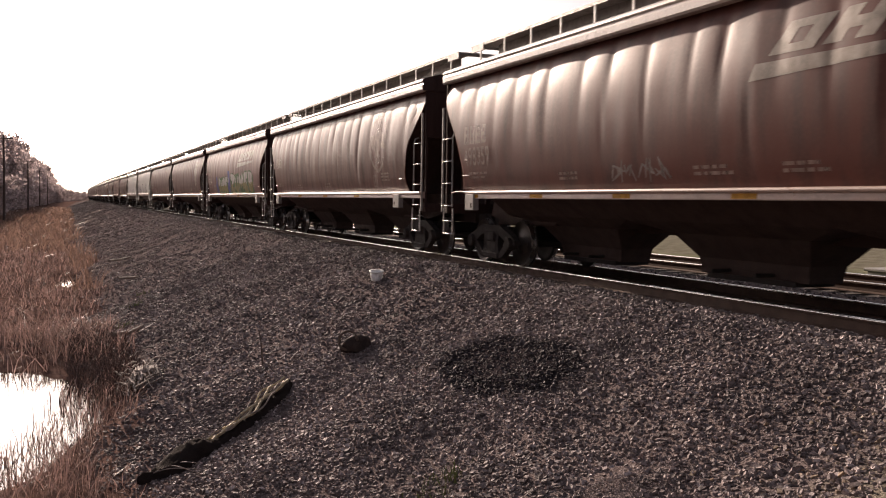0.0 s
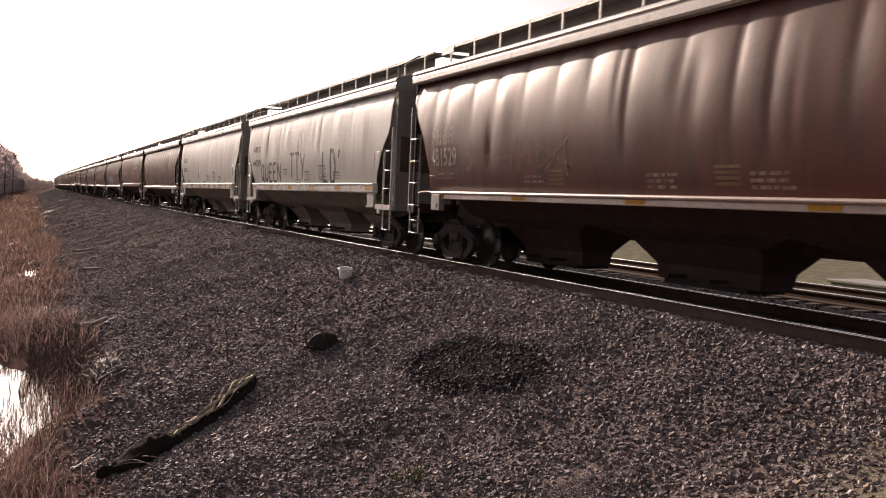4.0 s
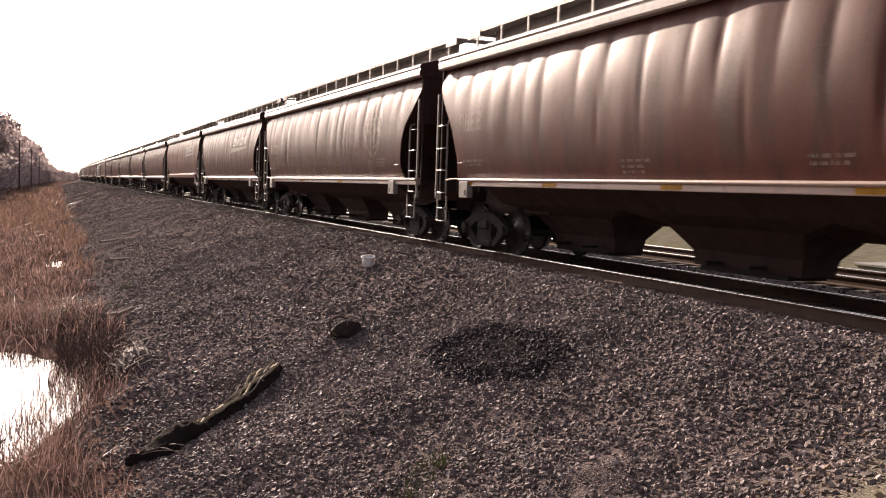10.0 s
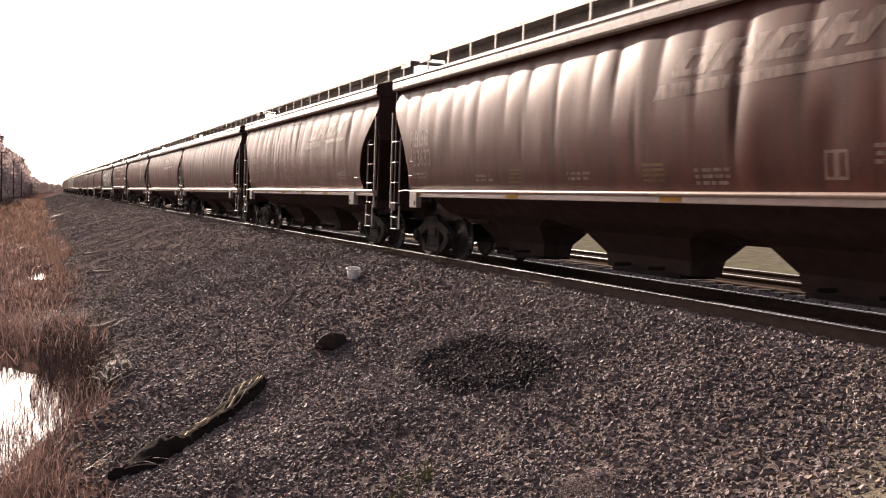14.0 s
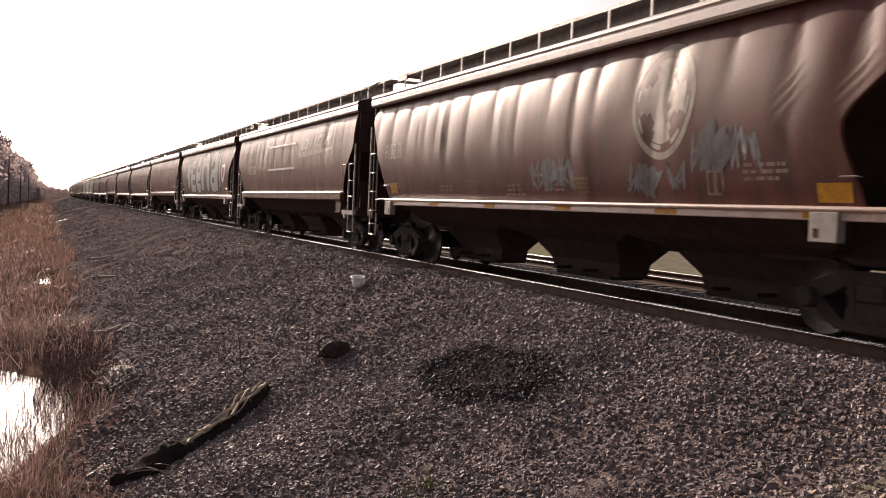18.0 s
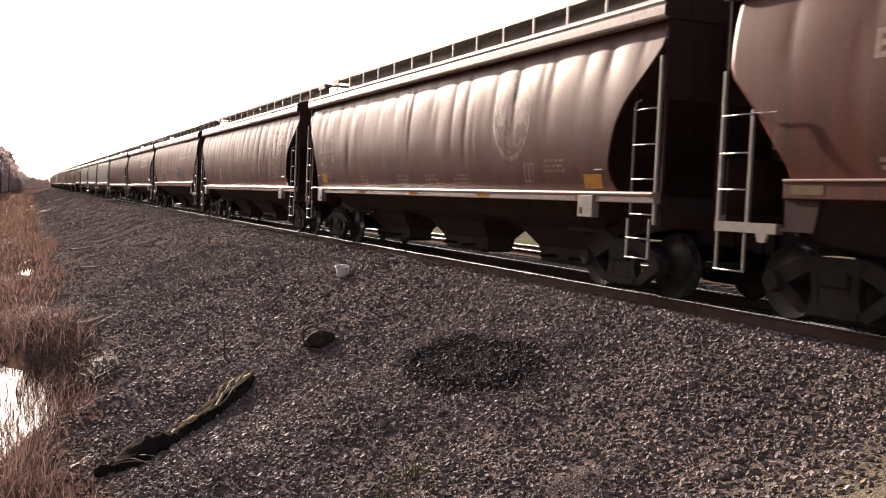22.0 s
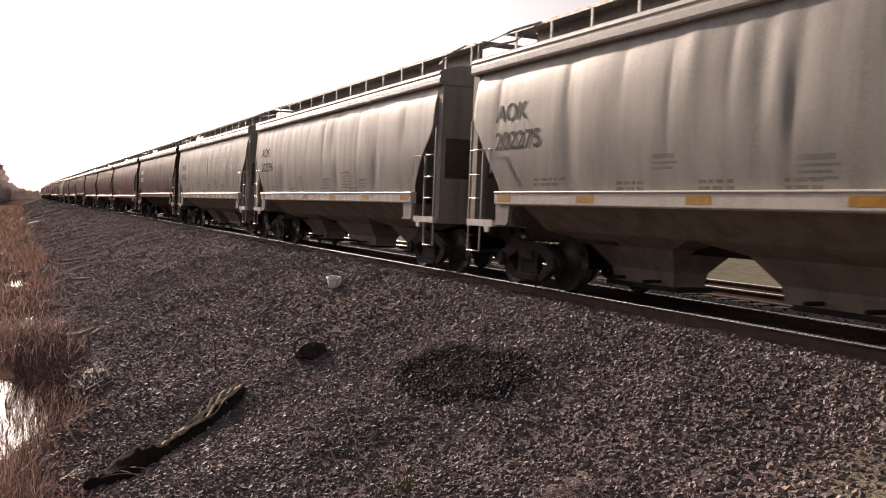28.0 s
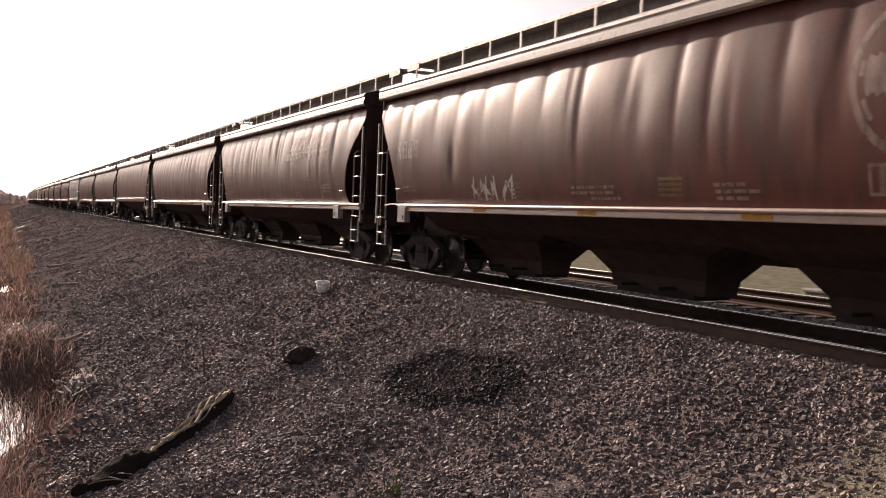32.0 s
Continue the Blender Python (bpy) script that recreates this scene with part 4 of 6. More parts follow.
    for e in (-1, 1):
        ty = e * (kd.length / 2 - 2.04)
        tb = bmesh.new()
        box(tb, -0.95, 0.95, -0.17, 0.17, 0.48, 0.76)
        truck = part("truck", tb, M["steel_dark"], w, "grimy cast steel bogie")
        truck.location = (0, ty, 0)
        frame_me = shared("truck_frame", truck_frame_mesh, M["steel_dark"])
        for s in (-1, 1):
            put("side_frame", frame_me, truck, (s * 1.0, 0, 0), 0.0 if s < 0 else math.pi)
        wheel_me = shared("wheelset", wheelset_mesh, [M["wheel"], M["tread"]], True)
        for a in (-1, 1):
            ws = put("wheelset_lead" if a < 0 else "wheelset_trail", wheel_me, truck, (0, a * 0.89, WR))
            ws.name = "wheelset"
            ws["axle"] = a
    return w


# ---------------------------------------------------------------- paintwork on the near walls
PAINT_ORIGIN = 0.36             # paintwork is laid out from a line this far behind the wagon's middle


def on_skin(kd, y, z, off):
    """A point of the near wall, off metres proud of it."""
    y += PAINT_ORIGIN
    return (-(kd.side(y, z) + off), y, z)


def patch(bm, kd, quad, off=0.004, ny=10, nz=4, mi=0):
    """A painted four-cornered patch that follows the wall: corners (y, z) in order."""
    (a, b, c, d) = quad
    g = []
    for j in range(nz + 1):
        v = j / nz
        row = []
        for i in range(ny + 1):
            u = i / ny
            y = (a[0] * (1 - u) + b[0] * u) * (1 - v) + (d[0] * (1 - u) + c[0] * u) * v
            z = (a[1] * (1 - u) + b[1] * u) * (1 - v) + (d[1] * (1 - u) + c[1] * u) * v
            row.append(bm.verts.new(on_skin(kd, y, z, off)))
        g.append(row)
    for p, q in zip(g, g[1:]):
        for i in range(ny):
            f = bm.faces.new((p[i], q[i], q[i + 1], p[i + 1]))
            f.smooth, f.material_index = True, mi


def stroke(bm, kd, pts, width, off=0.008, mi=0, soft_end=True):
    """A brush stroke along points (y, z) on the wall."""
    fine = []
    for p, q in zip(pts, pts[1:]):
        n = max(2, int(math.hypot(q[0] - p[0], q[1] - p[1]) / 0.10))
        fine += [(p[0] + (q[0] - p[0]) * i / n, p[1] + (q[1] - p[1]) * i / n) for i in range(n)]
    fine.append(pts[-1])
    rows = []
    for i, p in enumerate(fine):
        a, b = fine[max(0, i - 1)], fine[min(len(fine) - 1, i + 1)]
        dy, dz = b[0] - a[0], b[1] - a[1]
        k = math.hypot(dy, dz) or 1
        w = width / 2 * (0.6 if soft_end and i in (0, len(fine) - 1) else 1)
        row = []
        for s in (-1, -0.33, 0.33, 1):
            y, z = p[0] - dz / k * w * s, min(EAVE - 0.03, max(SILL + 0.03, p[1] + dy / k * w * s))
            row.append(bm.verts.new(on_skin(kd, y, z, off)))
        rows.append(row)
    for p, q in zip(rows, rows[1:]):
        for j in range(3):
            f = bm.faces.new((p[j], q[j], q[j + 1], p[j + 1]))
            f.smooth, f.material_index = True, mi


def lettering(kd, wagon, text, y, z, size, mat, name="reporting_number", wide=0.95):
    """Stencilled characters in the built-in font; y is the left end as seen from the bank (larger y is farther left)."""
    cu = bpy.data.curves.new("t", "FONT")
    cu.body, cu.size = text, size
    ob = bpy.data.objects.new("t", cu)
    cu.offset = 0.006           # bold stencil strokes
    me = bpy.data.meshes.new_from_object(ob)
    bpy.data.objects.remove(ob)
    bpy.data.curves.remove(cu)
    bm = bmesh.new()
    bm.from_mesh(me)
    bmesh.ops.subdivide_edges(bm, edges=[e for e in bm.edges if e.calc_length() > 0.09], cuts=3, use_grid_fill=True)
    bmesh.ops.triangulate(bm, faces=bm.faces)
    bm.to_mesh(me)
    bm.free()
    for v in me.vertices:
        v.co = on_skin(kd, y - v.co.x * wide, z + v.co.y, 0.009)
    me.materials.clear()
    me.materials.append(M[mat])
    me.name = name
    return put(name, me, wagon)


def mark_blocks(bm, kd, y, z, high, wide):
    """Initials drawn as four plain upright blocks, each with a slot."""
    step = wide / 4
    for i in range(4):
        a = y - i * step
        b = a - step * 0.80
        t = 0.34 * (a - b)
        for p, q, z0, z1 in ((a, a - t, 0, 1), (b + t, b, 0, 1), (a - t, b + t, 0, 0.2), (a - t, b + t, 0.4, 0.6), (a - t, b + t, 0.8, 1)):
            patch(bm, kd, ((p, z + high * z0), (q, z + high * z0), (q, z + high * z1), (p, z + high * z1)), 0.002, 1, 2)


def small_data(bm, kd, y, z, rng, lines=3, wide=0.6, h=0.045):
    for i in range(lines):
        a = y - rng.uniform(0, 0.05)
        while a > y - wide:
            b = a - rng.uniform(0.08, 0.22)
            patch(bm, kd, ((a, z - i * h * 1.8), (b, z - i * h * 1.8), (b, z - i * h * 1.8 + h), (a, z - i * h * 1.8 + h)), 0.002, 2, 1)
            a = b - 0.04


def swoosh(kd, wagon, mat="cream", y=-1.9, z=2.70):
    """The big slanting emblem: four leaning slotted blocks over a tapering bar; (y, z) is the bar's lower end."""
    bar = bmesh.new()
    patch(bar, kd, ((y, z), (y - 3.80, z + 0.13), (y - 3.86, z + 0.215), (y - 0.10, z + 0.20)), 0.004, 90, 4)
    emblem = part("emblem", bar, M[mat], wagon, "faded slanting emblem")
    h, sl, step = 0.36, 0.30, 0.83
    for i in range(4):
        bm = bmesh.new()
        a = y - 0.30 - i * step
        b = a - 0.70
        z0 = z + 0.27 + i * 0.012
        wd = a - b
        cut = ((0, 1, 0, 0.27), (0, 1, 0.73, 1), (0, 0.34, 0.27, 0.73), (0.66, 1, 0.27, 0.73)) if i % 2 == 0 else ((0, 0.36, 0, 1), (0.64, 1, 0, 1), (0.36, 0.64, 0.34, 0.66))
        for u0, u1, f0, f1 in cut:
            ya, yb = a - wd * u0, a - wd * u1
            patch(bm, kd, ((ya - sl * f0, z0 + h * f0), (yb - sl * f0, z0 + h * f0), (yb - sl * f1, z0 + h * f1), (ya - sl * f1, z0 + h * f1)), 0.004, 12, 6)
        part("emblem_block", bm, M[mat], emblem)


def roundel(kd, wagon, mat="cream", y=-5.0, z=2.82, r=0.66):
    """Round emblem: a worn disc drawn out to a blunt point below, its cross left by four dark wedges."""
    bm = bmesh.new()
    n = 48

    def at(q, a):
        k = r * q * (1 + 0.1 * max(0.0, -math.sin(a)) ** 3)
        return (y - k * 0.97 * math.cos(a), z + k * 1.04 * math.sin(a))

    def skin(p):
        return bm.verts.new(on_skin(kd, *p, 0.0025))
    arm = 0.42
    for q0, q1, test in ((0.88, 1.0, None), (0.0, 0.74, "cross"), (0.76, 0.84, "dots")):
        steps = 5 if test == "cross" else 1
        for s in range(steps):
            r0, r1 = q0 + (q1 - q0) * s / steps, q0 + (q1 - q0) * (s + 1) / steps
            for i in range(n):
                a, b = 2 * math.pi * i / n, 2 * math.pi * (i + 1) / n
                m, rm = (a + b) / 2, (r0 + r1) / 2
                if test == "cross" and rm > 0.2 and min(abs(math.cos(m)), abs(math.sin(m))) * rm > arm * 0.62:
                    continue
                if test == "dots" and (i % 6 in (0, 1, 2) or math.sin(m) > 0.2):
                    continue
                p = [at(r0, a), at(r1, a), at(r1, b), at(r0, b)]
                if r0 == 0:
                    p = p[1:3] + [p[0]]
                bm.faces.new([skin(q) for q in p])
    part("emblem", bm, M[mat], wagon, "round cross emblem, faded")


def reflectors(kd, wagon, n, mat="yellow"):
    z0, z1, x, inset = (1.352, 1.418, -1.609, 1.4) if kd.curved else (1.475, 1.585, -1.636, 1.2)
    for i in range(n):
        y = -kd.half + inset + 0.3 + (2 * kd.half - 2 * inset - 0.6) * i / (n - 1)
        put("reflector", mesh_of("reflector", box(bmesh.new(), x, x + 0.012, y - 0.23, y + 0.23, z0, z1), M[mat]), wagon)


def box_mark(bm, kd, y, z, s=0.4):
    for i in range(2):
        for a, b in (((y - i * s * 0.5, z), (y - i * s * 0.5 - s * 0.5, z + s)),):
            for q in (((a[0], a[1]), (b[0], a[1]), (b[0], a[1] + 0.035), (a[0], a[1] + 0.035)), ((a[0], b[1] - 0.035), (b[0], b[1] - 0.035), (b[0], b[1]), (a[0], b[1])),
                      ((a[0], a[1]), (a[0] - 0.035, a[1]), (a[0] - 0.035, b[1]), (a[0], b[1])), ((b[0] + 0.035, a[1]), (b[0], a[1]), (b[0], b[1]), (b[0] + 0.035, b[1]))):
                patch(bm, kd, q, 0.002, 2, 2)


def scribble(bm, kd, rng, y, z, wide, high, width, letters, mi=0):
    """A sprayed tag: a row of quick looping strokes."""
    step = wide / letters
    for i in range(letters):
        c = y - (i + 0.5) * step
        pts = []
        for j in range(rng.randint(5, 8)):
            up = (j % 2) * rng.uniform(0.5, 1.0) + (1 - j % 2) * rng.uniform(0.0, 0.5)
            pts.append((c + rng.uniform(-0.6, 0.6) * step, z + high * up))
        stroke(bm, kd, pts, width, 0.002 + 0.0004 * (i % 3), mi)
        if rng.random() < 0.7:
            x = c + rng.uniform(-0.3, 0.3) * step
            stroke(bm, kd, [(x, z + rng.uniform(0, 0.2) * high), (x - rng.uniform(-0.2, 0.2) * step, z + high)], width, 0.0035, mi)


PAINTS = {}


def spray(c, name="spray_paint", worn=0.38):
    key = (*(round(v, 3) for v in c), worn)
    if key not in PAINTS:
        PAINTS[key] = worn_through(material(name, c, 0.55, scale=6, fine=40, bump=0.03, amount=0.5, spec=0.15), 0.0, worn)
    return PAINTS[key]


GLYPHS = {
    "T": [[(0, 1), (1, 1)], [(0.5, 1), (0.5, 0)]], "Y": [[(0, 1), (0.45, 0.5)], [(1, 1), (0.3, 0)]], "E": [[(0.9, 1), (0.1, 0.95), (0.05, 0), (0.9, 0.02)], [(0.1, 0.5), (0.7, 0.55)]],
    "L": [[(0.15, 1), (0.1, 0.05), (0.9, 0)]], "D": [[(0.15, 1), (0.1, 0), (0.6, 0.05), (0.95, 0.5), (0.6, 0.95), (0.0, 1)]], "'": [[(0.3, 1), (0.2, 0.75)]],
    "S": [[(0.9, 0.85), (0.4, 1), (0.1, 0.75), (0.8, 0.35), (0.5, 0), (0.05, 0.12)]], "Q": [[(0.5, 1), (0.05, 0.6), (0.3, 0.1), (0.8, 0.2), (0.9, 0.8), (0.5, 1)], [(0.5, 0.35), (1, -0.1)]],
    "U": [[(0.1, 1), (0.12, 0.2), (0.5, 0), (0.85, 0.2), (0.9, 1)]], "N": [[(0.1, 0), (0.12, 1), (0.85, 0), (0.95, 1)]], "A": [[(0, 0), (0.45, 1), (0.95, 0)], [(0.15, 0.4), (0.85, 0.45)]],
    "B": [[(0.1, 0), (0.1, 1), (0.75, 0.9), (0.7, 0.55), (0.15, 0.52), (0.85, 0.4), (0.8, 0.05), (0.1, 0)]], "Z": [[(0, 1), (0.95, 0.95), (0.05, 0.05), (1, 0)]], "O": [[(0.5, 1), (0.08, 0.6), (0.25, 0.05), (0.8, 0.1), (0.92, 0.7), (0.5, 1)]], "W": [[(0, 1), (0.2, 0), (0.5, 0.7), (0.75, 0), (1, 1)]],
    "2": [[(0.05, 0.8), (0.5, 1), (0.85, 0.7), (0.1, 0), (0.95, 0)]], "0": [[(0.5, 1), (0.1, 0.5), (0.45, 0), (0.85, 0.5), (0.5, 1)]], "3": [[(0.05, 1), (0.85, 0.95), (0.4, 0.55), (0.9, 0.3), (0.5, 0), (0.05, 0.1)]], "4": [[(0.6, 0), (0.7, 1), (0.05, 0.35), (1, 0.35)]],
    "M": [[(0, 0), (0.15, 1), (0.5, 0.3), (0.85, 1), (1, 0)]], "I": [[(0.5, 1), (0.45, 0)]],
    "C": [[(0.9, 0.8), (0.5, 1), (0.12, 0.6), (0.2, 0.1), (0.9, 0.1)]], "H": [[(0.15, 1), (0.1, 0)], [(0.9, 1), (0.9, 0)], [(0.1, 0.45), (0.9, 0.5)]]}


def hand_tag(kd, wagon, text, y, z, size, wide, width, colour, label, lean=0.1):
    """A legible tag in quick spray strokes."""
    bm = bmesh.new()
    for i, ch in enumerate(text):
        for k, line in enumerate(GLYPHS.get(ch, [])):
            stroke(bm, kd, [(y - (i + u * 0.8 + lean * v) * wide, z + v * size) for u, v in line], width, 0.002 + 0.0004 * ((i + k) % 3))
    part("graffiti", bm, spray(colour), wagon, label)


def tag(kd, wagon, seed, y, z, wide, high, width, letters, colour, label):
    bm = bmesh.new()
    scribble(bm, kd, random.Random(seed), y, z, wide, high, width, letters)
    part("graffiti", bm, spray(colour), wagon, label)


CRISP = ("481544", "481529", "486904", "485245")      # numbers whose paint is still fresh


def common_marks(kd, wagon, mat, seed, blocks=True, number="", yellow=None, boxed=True, spot=None, box_at=(-5.15, 1.62)):
    rng = random.Random(seed)
    yl, zl = spot or ((kd.half - 1.25, 2.43) if kd.curved else (kd.half - 2.24, 2.84))
    yl -= PAINT_ORIGIN
    bm = bmesh.new()
    if blocks:
        mark_blocks(bm, kd, yl, zl, 0.36 if kd.curved else 0.30, 1.12)
    small_data(bm, kd, yl - 0.1, 1.82, rng, 2, 0.8)
    for yy in (3.2, 0.6, -0.6, -2.6):
        if rng.random() < 0.75:
            small_data(bm, kd, yy + rng.uniform(-0.5, 0.5), 1.74, rng, rng.choice((2, 3)), 0.6)
    if boxed:
        box_mark(bm, kd, box_at[0], box_at[1], 0.32)
        small_data(bm, kd, -kd.half + 2.6, 1.94, rng, 3, 0.6)
    tagged(part("stencil_data", bm, M[mat], wagon, "small stencilled data lines"), kind="stuff")
    if number:
        lettering(kd, wagon, number, yl, zl - (0.42 if kd.curved else 0.50), 0.50 if kd.curved else 0.46, "cream" if number in CRISP else mat, wide=0.82 if kd.curved else 1.06)
    if kd.curved and rng.random() < 0.35:
        for y0 in (2.1, -1.9):
            st = bmesh.new()
            for j in range(4):
                patch(st, kd, ((y0, 1.62 + 0.07 * j), (y0 - 0.48, 1.62 + 0.07 * j), (y0 - 0.48, 1.662 + 0.07 * j), (y0, 1.662 + 0.07 * j)), 0.002, 4, 1)
            tagged(part("stencil_data", st, M["ochre_stencil"], wagon, "dull ochre block of stencilled lines"), kind="stuff")
    if yellow:
        for there, a, b, z0, z1 in ((yellow[0], kd.half - 1.55, kd.half - 1.98, 1.62, 1.86), (yellow[1], -kd.half + 1.80, -kd.half + 1.32, 1.53, 1.74)):
            if not there:
                continue
            a, b = a - PAINT_ORIGIN, b - PAINT_ORIGIN
            yb = bmesh.new()
            patch(yb, kd, ((a, z0), (b, z0), (b, z1), (a, z1)), 0.0025, 6, 3)
            part("yellow_panel", yb, M["yellow"], wagon)


NOTICES = ((1.9, 2.07, 0.5, 2), (-0.6, 1.97, 0.6, 3), (-2.1, 2.12, 0.78, 5), (-3.5, 1.92, 0.6, 2))   # y, top, width, lines


def notices(kd, wagon):
    """Stencilled notices low on a grey wall: a bold title bar over thin lines, and one long line on the sill."""
    for y, z, wd, lines in NOTICES:
        bm = bmesh.new()
        patch(bm, kd, ((y, z), (y - wd * 0.9, z), (y - wd * 0.9, z + 0.065), (y, z + 0.065)), 0.002, 6, 1)
        for j in range(lines):
            zz, ln = z - 0.07 - 0.07 * j, wd * (1.0, 0.82, 0.95)[j % 3]
            patch(bm, kd, ((y, zz), (y - ln, zz), (y - ln, zz + 0.032), (y, zz + 0.032)), 0.002, 6, 1)
        tagged(part("stencil_data", bm, M["notice"], wagon, "dark grey stencilled notice"), kind="stuff")


# ---------------------------------------------------------------- the train
MIDDLE = [                      # middle of each wagon at 0 s, metres along the line
    10.41, 28.50, 46.40, 64.50, 82.37, 99.62, 116.62, 134.00, 151.80, 169.47, 187.53, 205.53,
    222.85, 240.14, 258.39, 275.87, 293.28, 310.42, 328.33, 346.12, 363.90, 381.82, 399.57, 417.70,
    435.57, 452.65, 470.02, 487.52, 504.50, 521.27, 538.05, 555.68, 573.02]
BROWN_LABEL = "oxide-brown covered hopper wagon with bulging sides on the near track"
TAN_LABEL = "faded red-brown covered hopper wagon with slanted ends on rails"
GREY_LABEL = "pale grey covered hopper wagon with slanted ends on rails"
MAROON_LABEL = "maroon covered hopper wagon with slanted ends on rails"
TRAIN = []                      # (wagon, far end at 0 s, length)


def run(t):
    """Metres that the train has rolled; it slows a little."""
    return 18.0754 * t - 0.03716 * t * t + 0.000124 * t ** 3


def build_train():
    kinds = {"A": Kind(True, 18.05, 11), "C": Kind(True, 18.05, 23), "S": Kind(True, 17.0, 37), "B": Kind(False, 17.55, 41), "G": Kind(False, 16.75, 53), "H": Kind(False, 16.75, 67), "M": Kind(False, 16.85, 71), "P": Kind(False, 16.75, 59), "Q": Kind(False, 16.75, 83), "D": Kind(True, 18.05, 97, (NEAR_D, FAR_D))}
    paint = {"A": ("brown", "under", BROWN_LABEL), "C": ("brown", "under", BROWN_LABEL), "D": ("brown", "under", BROWN_LABEL), "S": ("brown", "under", BROWN_LABEL), "B": ("tan", "under", TAN_LABEL),
             "G": ("grey", "under_grey", GREY_LABEL), "H": ("grey", "under_grey", GREY_LABEL), "M": ("maroon", "under", MAROON_LABEL), "P": ("pale", "under_grey", GREY_LABEL), "Q": ("pale", "under_grey", GREY_LABEL)}
    first = {k: build_wagon(kinds[k], *paint[k][:2], True, paint[k][2]) for k in kinds}
    plain = {k: build_wagon(kinds[k], *paint[k][:2], False, paint[k][2]) for k in ("A", "B", "G")}
    order = ("A", "A", "C", "A", "C", "P", "Q", "A", "B", "D", "A", "C", "S", "B", "A", "S", "C", "A", "D", "B", "A", "B", "C", "A", "B", "S", "A", "G", "H", "G", "M", "C", "S",
             "A", "B", "C", "A", "G", "A", "C")
    far = ("A", "B", "A", "A", "G", "A", "B", "A", "A", "A", "B", "A", "G", "G", "A", "A", "B", "A", "A", "A", "B", "A", "A", "A", "G", "A", "A", "B", "A", "A")
    middles = list(MIDDLE)
    row = order + far
    for before, c in zip(row[len(MIDDLE) - 1:], row[len(MIDDLE):]):
        middles.append(middles[-1] + (kinds[before].length + kinds[c].length) / 2)
    wagons = [(i, c, middles[i], i < len(order)) for i, c in enumerate(row)]
    made = []
    for i, c, mid, full in wagons:
        wg = copy_thing((first if full else plain)[c], pose(XC, mid, 0))
        made.append(wg)
        TRAIN.append((wg, mid))
    # one more wagon ahead, already past the camera at the start
    wg = copy_thing(first["C"], pose(XC, MIDDLE[0] - 18.05, 0))
    TRAIN.append((wg, MIDDLE[0] - 18.05))
    for t in (*first.values(), *plain.values()):
        for o in (*t.children_recursive, t):
            bpy.data.objects.remove(o)
    return kinds, order, made


